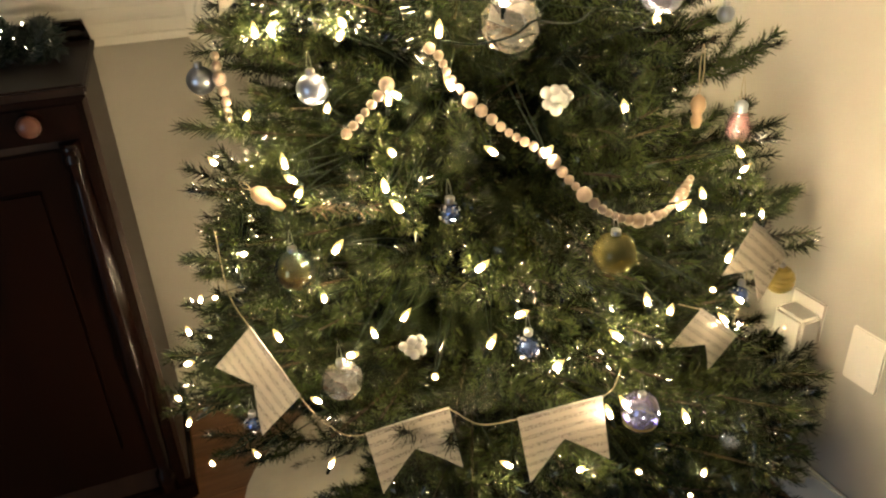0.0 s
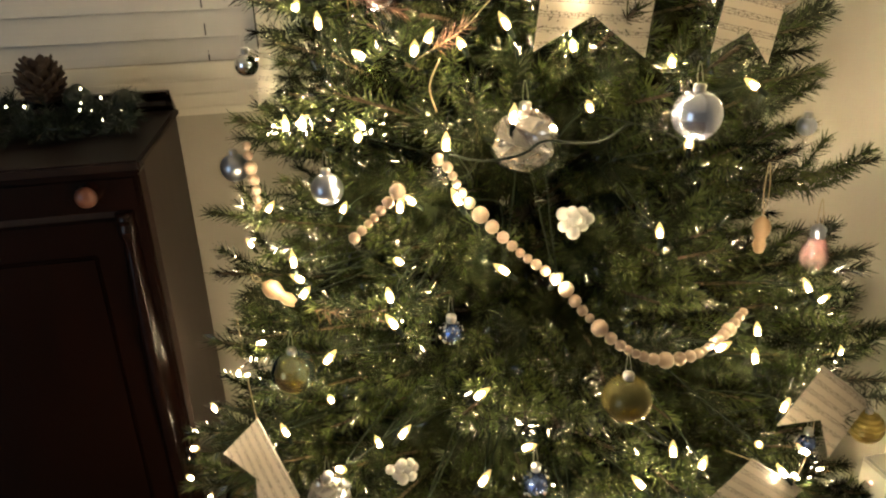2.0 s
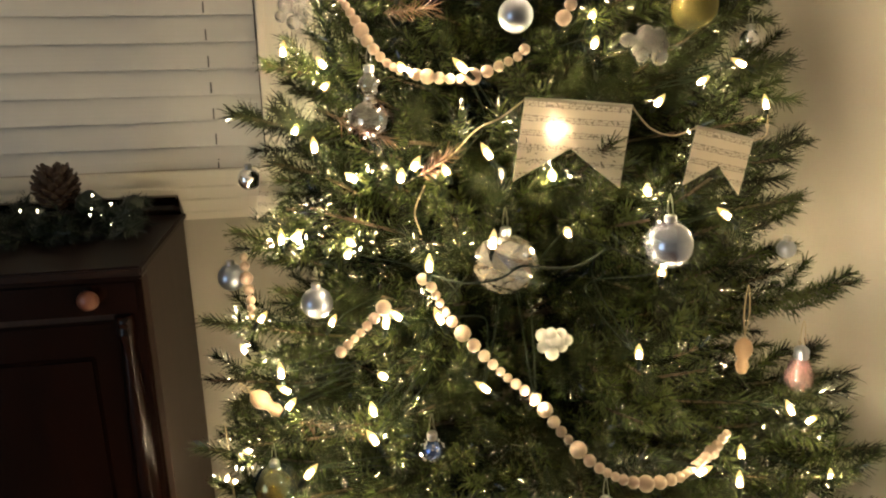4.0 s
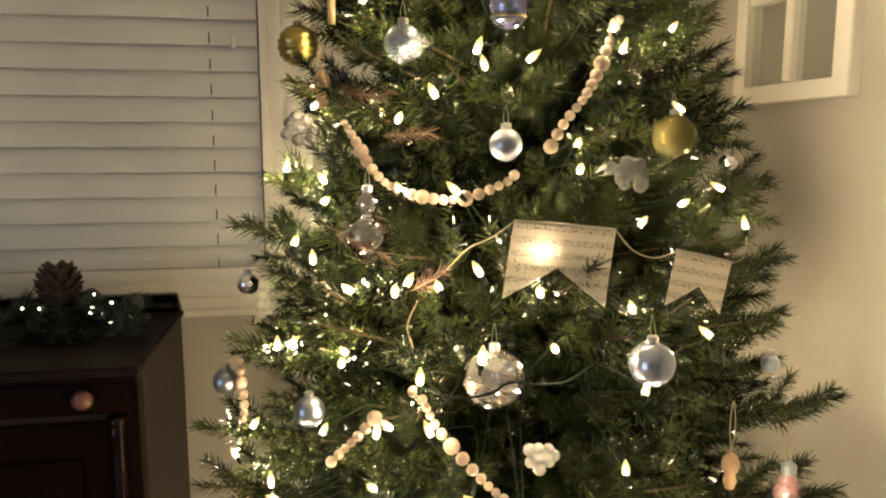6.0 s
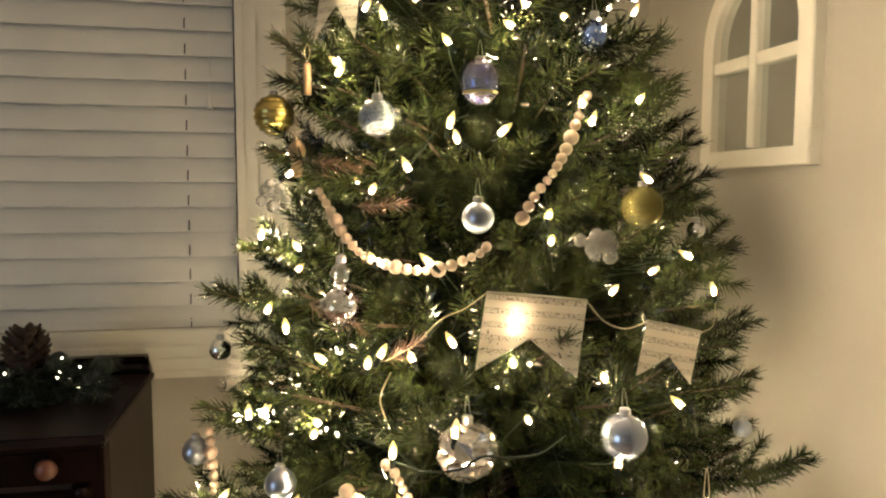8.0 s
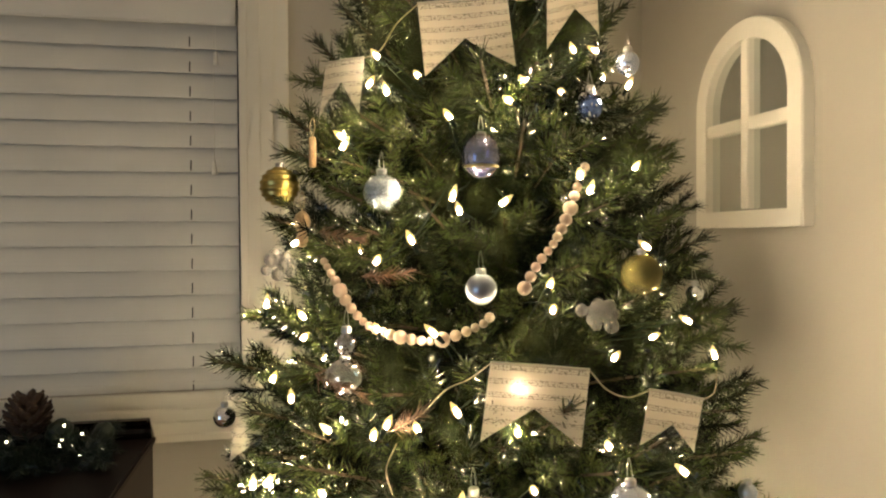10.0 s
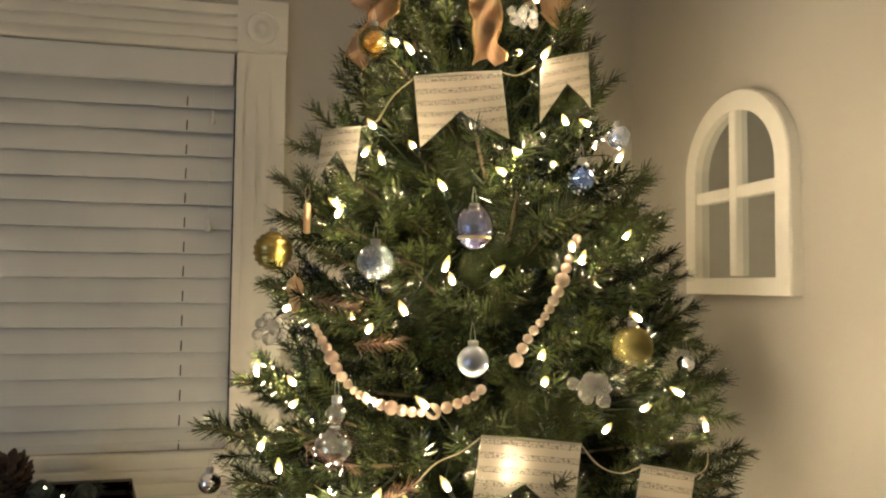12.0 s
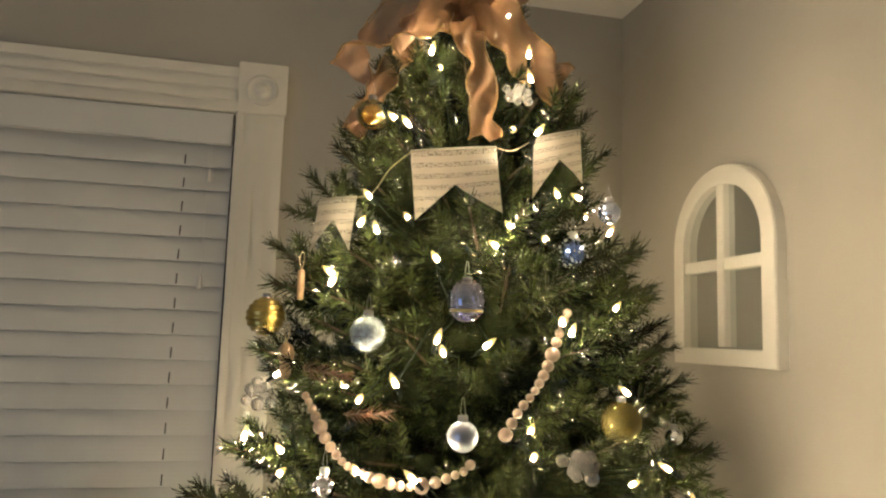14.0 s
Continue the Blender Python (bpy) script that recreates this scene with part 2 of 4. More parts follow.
# ---- mesh helpers ----
def mesh_of(name, bm, mat, smooth=False):
    me = bpy.data.meshes.new(name)
    bm.to_mesh(me)
    bm.free()
    me.materials.append(mat)
    if smooth:
        for p in me.polygons:
            p.use_smooth = True
    return me


def part(name, bm, mat, parent=None, label="", smooth=False):
    ob = new(name, mesh_of(name, bm, mat, smooth))
    if parent is not None:
        ob.parent = parent
        ob.matrix_parent_inverse = parent.matrix_basis.inverted()
    if label:
        tagged(ob, label)
    return ob


def empty(name, place, label, category, group="", kind=""):
    ob = new(name)
    ob.location = place
    ob.empty_display_size = 0.05
    return tagged(ob, label, category, group, kind)


def box(bm, x0, y0, z0, x1, y1, z1, bevel=0.0):
    got = bmesh.ops.create_cube(bm, size=1.0, matrix=Matrix.Translation(((x0 + x1) / 2, (y0 + y1) / 2, (z0 + z1) / 2)) @ Matrix.Diagonal((x1 - x0, y1 - y0, z1 - z0, 1)))
    if bevel:
        edges = list({e for v in got["verts"] for e in v.link_edges})
        bmesh.ops.bevel(bm, geom=edges, offset=bevel, segments=2, affect="EDGES", clamp_overlap=True)
    return bm


def boxed(name, x0, y0, z0, x1, y1, z1, mat, parent=None, bevel=0.0, label=""):
    return part(name, box(bmesh.new(), x0, y0, z0, x1, y1, z1, bevel), mat, parent, label)


def ball(bm, place, radius, seg=20, stretch=1.0):
    return bmesh.ops.create_uvsphere(bm, u_segments=seg, v_segments=max(6, seg * 2 // 3), radius=radius, matrix=Matrix.Translation(place) @ Matrix.Diagonal((1, 1, stretch, 1)))


def lathe(bm, place, profile, seg=24):
    """A turned shape round z: profile of (radius, height)."""
    rings = []
    for r, h in profile:
        rings.append([bm.verts.new((place[0] + r * math.cos(2 * math.pi * i / seg), place[1] + r * math.sin(2 * math.pi * i / seg), place[2] + h)) for i in range(seg)])
    for a, b in zip(rings, rings[1:]):
        for i in range(seg):
            bm.faces.new((a[i], a[(i + 1) % seg], b[(i + 1) % seg], b[i]))
    return bm


def cord(bm, places, radius, sides=5):
    """A round cord along smooth points."""
    pts = smooth_line(places)
    rings = []
    for i, p in enumerate(pts):
        d = (pts[min(i + 1, len(pts) - 1)] - pts[max(i - 1, 0)]).normalized()
        u = d.orthogonal().normalized()
        v = d.cross(u)
        rings.append([bm.verts.new(p + radius * (math.cos(2 * math.pi * k / sides) * u + math.sin(2 * math.pi * k / sides) * v)) for k in range(sides)])
    for a, b in zip(rings, rings[1:]):
        off = min(range(sides), key=lambda s: (a[0].co - b[s].co).length)
        for k in range(sides):
            bm.faces.new((a[k], a[(k + 1) % sides], b[(k + 1 + off) % sides], b[(k + off) % sides]))
    return bm


def smooth_line(places, steps=8):
    """Catmull-Rom through the places."""
    p = [Vector(q) for q in places]
    if len(p) < 3:
        return [p[0].lerp(p[-1], i / steps) for i in range(steps + 1)]
    p = [2 * p[0] - p[1]] + p + [2 * p[-1] - p[-2]]
    out = []
    for i in range(1, len(p) - 2):
        for s in range(steps):
            t = s / steps
            out.append(0.5 * (2 * p[i] + (p[i + 1] - p[i - 1]) * t + (2 * p[i - 1] - 5 * p[i] + 4 * p[i + 1] - p[i + 2]) * t * t + (3 * p[i] - p[i - 1] - 3 * p[i + 1] + p[i + 2]) * t ** 3))
    return out + [p[-2]]


# ---- the room ----
X0, X1, Y0, Y1, TOP = -2.6, 1.12, -2.6, 1.80, 2.50
WX0, WX1, WZ0, WZ1 = -0.95, 0.045, 1.118, 2.10     # the window's opening


def structure(ob, label, category):
    return tagged(ob, label, category, kind="structure")


structure(boxed("floor_base", X0 - 0.12, Y0 - 0.12, -0.12, X1 + 0.12, Y1 + 0.12, -0.012, FLOORWOOD), "brown hardwood subfloor", "floor")
structure(boxed("ceiling", X0 - 0.12, Y0 - 0.12, TOP, X1 + 0.12, Y1 + 0.12, TOP + 0.1, CEILING), "plain off-white painted ceiling", "ceiling")
structure(boxed("wall_east", X1, Y0 - 0.12, 0, X1 + 0.12, Y1 + 0.12, TOP, WALL), "beige painted wall beside the tree", "wall")
# side wall out of view; its doorway is added to let the fill in
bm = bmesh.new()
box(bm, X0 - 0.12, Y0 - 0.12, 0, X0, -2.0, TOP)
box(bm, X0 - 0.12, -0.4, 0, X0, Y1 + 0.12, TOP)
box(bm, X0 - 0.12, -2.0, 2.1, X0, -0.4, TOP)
structure(part("wall_west", bm, WALL), "beige painted side wall with an opening added for the fill light", "wall")
bm = bmesh.new()
box(bm, X0, Y1, 0, WX0, Y1 + 0.12, TOP)
box(bm, WX1, Y1, 0, X1, Y1 + 0.12, TOP)
box(bm, WX0, Y1, 0, WX1, Y1 + 0.12, WZ0)
box(bm, WX0, Y1, WZ1, WX1, Y1 + 0.12, TOP)
structure(part("wall_north", bm, WALL), "beige painted wall with the window", "wall")
structure(boxed("wall_south", X0, Y0 - 0.12, 0, X1, Y0, TOP, WALL), "beige painted back wall", "wall")
bm = bmesh.new()
box(bm, X0, Y1 - 0.015, 0, X1 - 0.015, Y1, 0.11, 0.004)
structure(part("baseboard", bm, TRIM), "cream painted baseboard", "baseboard")
structure(boxed("baseboard", X1 - 0.015, Y0, 0, X1, Y1, 0.11, TRIM, bevel=0.004), "cream painted baseboard", "baseboard")


def window():
    w = empty("window_1", ((WX0 + WX1) / 2, Y1, WZ0), "white cased window with a closed slatted blind", "window", kind="structure")
    cw = 0.118
    f = Y1 - 0.022

    def fluted(name, x0, z0, x1, z1, upright):
        bm = bmesh.new()
        box(bm, x0, f + 0.006, z0, x1, Y1, z1)
        span = (x1 - x0) if upright else (z1 - z0)
        for a, b, d in ((0.0, 0.16, 0.0), (0.24, 0.42, -0.001), (0.50, 0.68, -0.001), (0.76, 1.0, 0.0)):
            if upright:
                box(bm, x0 + a * span, f + d, z0, x0 + b * span, f + 0.008, z1, 0.0025)
            else:
                box(bm, x0, f + d, z0 + a * span, x1, f + 0.008, z0 + b * span, 0.0025)
        return part(name, bm, TRIM, w)

    fluted("casing", WX1, WZ0 + 0.0, WX1 + cw, WZ1, True)
    fluted("casing", WX0 - cw, WZ0 + 0.0, WX0, WZ1, True)
    fluted("head_casing", WX0, WZ1, WX1, WZ1 + cw, False)
    fluted("bottom_casing", WX0, WZ0 - cw, WX1, WZ0, False)
    for x in (WX1, WX0 - cw):
        for z in (WZ1, WZ0 - cw - 0.006):
            bm = box(bmesh.new(), x - 0.001, f - 0.008, z, x + cw + 0.004, Y1, z + cw + (0.014 if z > WZ0 else 0.007), 0.003)
            block = part("corner_block", bm, TRIM, w)
            bm = bmesh.new()
            lathe(bm, (0, 0, 0), [(0.040, 0.0), (0.040, 0.004), (0.036, 0.007), (0.031, 0.004), (0.027, 0.002), (0.017, 0.003), (0.015, 0.007), (0.008, 0.009), (0.0005, 0.0095)], 28)
            bm.transform(pose(x + cw / 2, f - 0.008, z + cw / 2, 90, 0, 0))
            part("rosette", bm, TRIM, block, smooth=True)
    bm = bmesh.new()
    for x in (WX0, WX1 - 0.003):
        box(bm, x, Y1, WZ0, x + 0.003, Y1 + 0.11, WZ1)
    box(bm, WX0 + 0.003, Y1, WZ1 - 0.003, WX1 - 0.003, Y1 + 0.11, WZ1)
    part("jamb", bm, TRIM, w)
    part("pane", box(bmesh.new(), WX0, Y1 + 0.10, WZ0, WX1, Y1 + 0.106, WZ1), GLASS_NIGHT, w)


def blind():
    b = empty("window_blind", ((WX0 + WX1) / 2, Y1 + 0.02, WZ1), "closed white wooden slat blind in the window", "blind")
    x0, x1 = WX0 + 0.008, WX1 - 0.008
    y = Y1 + 0.022
    part("valance", box(bmesh.new(), x0, y - 0.034, WZ1 - 0.085, x1, y - 0.022, WZ1 - 0.003, 0.003), SLAT, b)
    part("headrail", box(bmesh.new(), x0, y - 0.02, WZ1 - 0.07, x1, y + 0.03, WZ1 - 0.022), SLAT, b)
    pitch, width = 0.0607, 0.0665
    slat_bm = bmesh.new()
    n = 6
    prof = []
    for k in range(n + 1):
        s = (k / n - 0.5) * width
        prof.append((0.0028 * (1 - (2 * k / n - 1) ** 2), s))
    front = [[slat_bm.verts.new((x, -d - 0.0016, s)) for d, s in prof] for x in (x0, x1)]
    back = [[slat_bm.verts.new((x, -d + 0.0016, s)) for d, s in prof] for x in (x0, x1)]
    for k in range(n):
        slat_bm.faces.new((front[0][k], front[1][k], front[1][k + 1], front[0][k + 1]))
        slat_bm.faces.new((back[0][k + 1], back[1][k + 1], back[1][k], back[0][k]))
    for i in (0, 1):
        for k in range(n):
            slat_bm.faces.new((front[i][k], front[i][k + 1], back[i][k + 1], back[i][k]))
    slat_bm.faces.new((front[0][0], back[0][0], back[1][0], front[1][0]))
    slat_bm.faces.new((front[0][n], front[1][n], back[1][n], back[0][n]))
    bmesh.ops.recalc_face_normals(slat_bm, faces=slat_bm.faces)
    me = mesh_of("slat", slat_bm, SLAT)
    z = WZ1 - 0.085 - 0.022
    k = 0
    while z > WZ0 + 0.02:
        s = new("slat", me)
        s.parent, s.matrix_parent_inverse = b, b.matrix_basis.inverted()
        s.matrix_basis = pose(0, y + 0.004, z, -13 + random.uniform(-0.8, 0.8), random.uniform(-0.06, 0.06), 0)
        z -= pitch
        k += 1
    part("bottom_rail", box(bmesh.new(), x0, y - 0.004, WZ0 + 0.001, x1, y + 0.024, WZ0 + 0.022, 0.003), SLAT, b)
    # cord slots: the holes' shade as thin dark strips laid on the slats
    slot = mesh_of("route_slot_shade", box(bmesh.new(), -0.0015, -0.0006, -0.013, 0.0015, 0.0006, 0.013), SLOT_SHADE)
    for x in (-0.075, -0.70):
        for i in range(k):
            s = new("route_slot_shade", slot)
            s.parent, s.matrix_parent_inverse = b, b.matrix_basis.inverted()
            s.matrix_basis = pose(x, y - 0.0045, WZ1 - 0.107 - i * pitch - 0.016, -13, 0, 0)
    for x, z in ((-0.012, 1.935), (-0.018, 1.665)):
        bm = cord(bmesh.new(), [(x, y - 0.016, WZ1 - 0.09), (x + 0.001, y - 0.02, (WZ1 + z) / 2), (x, y - 0.018, z + 0.02)], 0.0009)
        part("pull_cord", bm, TAPE, b)
        bm = lathe(bmesh.new(), (x, y - 0.018, z - 0.016), [(0.0005, 0), (0.006, 0.0005), (0.0065, 0.008), (0.004, 0.03), (0.001, 0.038)], 12)
        part("tassel", bm, TAPE, b, smooth=True)


window()
blind()


def arch_mirror():
    """A small arched window frame with four mirror panes on the side wall."""
    m = empty("arched_window_mirror", (X1, 1.30, 1.51), "white arched window-frame mirror with four panes", "mirror")
    ya, yb, z0, zs, zt = 1.119, 1.482, 1.508, 1.770, 1.943
    yc, ro = (ya + yb) / 2, (yb - ya) / 2
    xf, xb = X1 - 0.026, X1
    rail = 0.042
    hs = zt - zs

    def arc(inset, n=22):
        r, h = ro - inset, hs - inset
        return [(yc + r * math.cos(math.pi * i / n), zs + h * math.sin(math.pi * i / n)) for i in range(n + 1)]

    def prism(bm, outline, xa, xz):
        a = [bm.verts.new((xa, y, z)) for y, z in outline]
        b = [bm.verts.new((xz, y, z)) for y, z in outline]
        bm.faces.new(a)
        bm.faces.new(list(reversed(b)))
        for i in range(len(a)):
            j = (i + 1) % len(a)
            bm.faces.new((a[i], b[i], b[j], a[j]))
        return bm

    bm = bmesh.new()
    outer = [(yb, z0)] + arc(0) + [(ya, z0)]
    inner = [(yb - rail, z0 + rail * 0.85)] + arc(rail) + [(ya + rail, z0 + rail * 0.85)]
    rows = [[bm.verts.new((x, y, z)) for y, z in line] for x, line in ((xb, outer), (xf + 0.004, outer), (xf, [(yc + (y - yc) * 0.985, z0 + (z - z0) * 0.992 + 0.001) for y, z in outer]), (xf, inner), (xb - 0.004, inner))]
    for a, b in zip(rows, rows[1:]):
        for i in range(len(a)):
            j = (i + 1) % len(a)
            bm.faces.new((a[i], a[j], b[j], b[i]))
    bmesh.ops.recalc_face_normals(bm, faces=bm.faces)
    part("frame", bm, TRIM, m)
    part("mullion", box(bmesh.new(), xf + 0.003, yc - 0.013, z0 + 0.04, xb - 0.006, yc + 0.013, zt - rail, 0.002), TRIM, m)
    for y0, y1 in ((ya + rail, yc - 0.0135), (yc + 0.0135, yb - rail)):
        part("crossbar", box(bmesh.new(), xf + 0.003, y0, 1.712, xb - 0.006, y1, 1.738, 0.002), TRIM, m)
    part("mirror_pane", prism(bmesh.new(), [(yb - rail + 0.004, z0 + 0.035)] + arc(rail - 0.004) + [(ya + rail - 0.004, z0 + 0.035)], xb - 0.008, xb - 0.001), MIRROR, m)


arch_mirror()


def wall_plate():
    p = empty("wall_plate", (X1, 0.72, 0.43), "cream blank plate on the beige wall", "wall plate")
    part("plate", box(bmesh.new(), X1 - 0.007, 0.700, 0.374, X1, 0.778, 0.496, 0.004), PLASTIC, p)
    for z in (0.40, 0.466):
        part("screw", lathe(bmesh.new(), (0, 0, 0), [(0.003, 0), (0.003, 0.001), (0.0003, 0.0012)], 10), TAPE, p).matrix_basis = pose(0.0, 0, 0) @ Matrix.Translation((X1 - 0.007, 0.739, z)) @ pose(0, 0, 0, 0, -90, 0)


def wall_adapter():
    p = empty("light_timer", (X1, 0.86, 0.43), "white plug-in timer with a small red light", "timer")
    part("plate", box(bmesh.new(), X1 - 0.006, 0.845, 0.38, X1, 0.93, 0.50, 0.004), PLASTIC, p)
    part("body", box(bmesh.new(), X1 - 0.062, 0.845, 0.385, X1 - 0.006, 0.92, 0.475, 0.007), PLASTIC, p)
    bm = bmesh.new()
    ball(bm, (X1 - 0.062, 0.885, 0.44), 0.004, 10)
    part("indicator", bm, LED, p, "small lit red indicator")


wall_plate()
wall_adapter()


# ---- the dark chest ----
def chest():
    x1, x0, yf, yb, top = -0.165, -1.12, 1.345, 1.775, 1.022
    c = empty("mahogany_chest", ((x0 + x1) / 2, (yf + yb) / 2, 0), "dark mahogany chest with a drawer, back gallery and corner columns", "chest")
    # lit tone: the tree's light on the side is put into the colour
    part("body", box(bmesh.new(), x0, yf + 0.03, 0.08, x1, yb, top - 0.018), MAHOGANY_LIT_SIDE, c)
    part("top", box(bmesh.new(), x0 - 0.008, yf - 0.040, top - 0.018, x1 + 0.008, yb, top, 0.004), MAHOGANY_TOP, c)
    # the gallery's rail is hollowed under its upper edge
    bm = bmesh.new()
    outline = [(yb - 0.030, 0), (yb - 0.030, 0.006), (yb - 0.020, 0.010), (yb - 0.015, 0.020), (yb - 0.018, 0.030), (yb - 0.026, 0.034), (yb - 0.026, 0.042), (yb, 0.042), (yb, 0)]
    ends = []
    for x in (x0, x1):
        sign = 1 if x == x1 else -1
        ends.append([bm.verts.new((x + sign * (0.004 if h < 0.008 else -0.006 if h > 0.028 else -0.014), y, top + h)) for y, h in outline])
    bm.faces.new(ends[0])
    bm.faces.new(list(reversed(ends[1])))
    for k in range(len(outline)):
        n = (k + 1) % len(outline)
        bm.faces.new((ends[0][k], ends[1][k], ends[1][n], ends[0][n]))
    bmesh.ops.recalc_face_normals(bm, faces=bm.faces)
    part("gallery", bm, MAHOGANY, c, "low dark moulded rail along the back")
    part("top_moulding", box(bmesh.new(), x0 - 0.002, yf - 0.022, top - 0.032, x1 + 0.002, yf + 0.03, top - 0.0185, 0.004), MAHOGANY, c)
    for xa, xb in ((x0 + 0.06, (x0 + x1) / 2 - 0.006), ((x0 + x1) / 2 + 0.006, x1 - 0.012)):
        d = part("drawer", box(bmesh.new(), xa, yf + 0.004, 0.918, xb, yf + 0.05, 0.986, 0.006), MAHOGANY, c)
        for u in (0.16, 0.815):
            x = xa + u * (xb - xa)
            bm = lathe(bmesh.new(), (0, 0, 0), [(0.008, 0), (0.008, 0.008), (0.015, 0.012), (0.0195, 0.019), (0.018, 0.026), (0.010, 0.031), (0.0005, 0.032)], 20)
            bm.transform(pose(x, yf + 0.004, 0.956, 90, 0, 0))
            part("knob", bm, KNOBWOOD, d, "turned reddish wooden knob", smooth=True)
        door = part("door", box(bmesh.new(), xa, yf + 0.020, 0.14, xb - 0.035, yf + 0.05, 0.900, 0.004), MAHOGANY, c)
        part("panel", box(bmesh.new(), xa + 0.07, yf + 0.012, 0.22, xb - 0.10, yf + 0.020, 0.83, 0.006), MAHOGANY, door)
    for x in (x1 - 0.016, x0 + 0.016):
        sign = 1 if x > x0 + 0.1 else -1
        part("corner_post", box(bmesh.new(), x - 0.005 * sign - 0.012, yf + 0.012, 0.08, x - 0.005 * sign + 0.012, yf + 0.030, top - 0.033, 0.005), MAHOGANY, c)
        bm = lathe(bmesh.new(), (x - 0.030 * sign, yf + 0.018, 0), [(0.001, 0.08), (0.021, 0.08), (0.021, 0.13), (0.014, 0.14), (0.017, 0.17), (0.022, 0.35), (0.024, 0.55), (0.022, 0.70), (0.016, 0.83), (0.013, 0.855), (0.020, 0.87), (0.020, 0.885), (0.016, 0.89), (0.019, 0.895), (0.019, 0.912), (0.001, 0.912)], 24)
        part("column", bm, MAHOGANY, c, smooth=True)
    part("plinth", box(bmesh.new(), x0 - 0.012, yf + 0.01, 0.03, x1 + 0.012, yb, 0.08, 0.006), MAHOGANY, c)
    for x in (x0 + 0.04, x1 - 0.04):
        for y in (yf + 0.06, yb - 0.05):
            part("foot", lathe(bmesh.new(), (x, y, 0), [(0.001, 0), (0.022, 0), (0.034, 0.012), (0.034, 0.022), (0.02, 0.031), (0.001, 0.031)], 18), MAHOGANY, c, smooth=True)


chest()


# ---- needles ----
def needles(verts, faces, a, b, count, length, width, spread=60, end=False, rng=random):
    """Flat narrow needles round the stem from a to b."""
    a, b = Vector(a), Vector(b)
    d = (b - a).normalized()
    u = d.orthogonal().normalized()
    v = d.cross(u)
    for i in range(count):
        s = i / count
        ang = i * 2.39996 + rng.uniform(-0.4, 0.4)
        root = a.lerp(b, s)
        out = math.cos(ang) * u + math.sin(ang) * v
        lean = radians(spread * rng.uniform(0.65, 1.2) * (1.0 - (0.5 * max(0, s - 0.6) / 0.4 if end else 0)))
        way = (math.cos(lean) * d + math.sin(lean) * out).normalized()
        ln = length * rng.uniform(0.7, 1.1)
        side = way.cross(out if abs(way.dot(out)) < 0.95 else d).normalized()
        tilt = rng.uniform(-1.6, 1.6)
        side = (side + tilt * way.cross(side)).normalized() * width * 0.5
        n = len(verts)
        tip = root + way * ln + Vector((0, 0, -0.06 * ln))
        verts += [root - side, root + side, tip + side * 0.35, tip - side * 0.35]
        faces.append((n, n + 1, n + 2, n + 3))


def needle_mesh(name, verts, faces, mat):
    me = bpy.data.meshes.new(name)
    me.from_pydata([tuple(v) for v in verts], [], faces)
    me.materials.append(mat)
    return me


def branch_mesh(length, seed, mat_needles, mat_stem):
    """One bough along +x: a stem with upturned twigs in its outer part, each a brush of needles that closes to a point."""
    rng = random.Random(seed)
    verts, faces = [], []
    bm = bmesh.new()
    tips = []
    sway, lift = rng.uniform(-0.03, 0.03), rng.uniform(0.03, 0.11)

    def stem(s):
        return Vector((s * length, sway * math.sin(3 * s), length * lift * (s + 0.5 * s * s)))

    bare = max(0.0, 1 - 0.33 / length) * 0.78
    cord(bm, [stem(i / 3) for i in range(4)], 0.0028, 3)
    runs = [(stem(max(bare, 0.05)), stem(0.55 + 0.45 * bare), 0.026, False), (stem(0.55 + 0.45 * bare), stem(1.0), 0.027, True)]
    pairs = max(2, int((1 - bare) * length / 0.056))
    for k in range(pairs):
        s = bare + (1 - bare) * (0.08 + 0.76 * k / pairs) + rng.uniform(-0.02, 0.02)
        for side in (-1, 1):
            if rng.random() < 0.10:
                continue
            root = stem(s)
            ln = min(0.135, 0.5 * (1 - s) * length + 0.066) * rng.uniform(0.72, 1.15)
            ang = radians(rng.uniform(26, 56)) * side
            up = radians(rng.uniform(-18, 26))
            mid = root + 0.55 * ln * Vector((math.cos(ang) * math.cos(up), math.sin(ang) * math.cos(up), math.sin(up)))
            ang, up = ang * rng.uniform(0.45, 1.0), up + radians(rng.uniform(4, 34))
            tip = mid + 0.45 * ln * Vector((math.cos(ang) * math.cos(up), math.sin(ang) * math.cos(up), math.sin(up)))
            runs += [(root, mid, 0.024, False), (mid, tip, 0.025, True)]
    for a, b, size, end in runs:
        needles(verts, faces, a, b, int((b - a).length * 1350) + (20 if end else 4), size * rng.uniform(0.85, 1.15), 0.0026, end=end, rng=rng)
        tips += [a.lerp(b, 0.5), b]
    count = len(faces)
    base = len(verts)
    bm.verts.index_update()
    verts += [v.co.copy() for v in bm.verts]
    faces += [tuple(base + v.index for v in f.verts) for f in bm.faces]
    bm.free()
    me = needle_mesh("branch", verts, faces, mat_needles)
    me.materials.append(mat_stem)
    me.polygons.foreach_set("material_index", [0] * count + [1] * (len(faces) - count))
    return me, tips


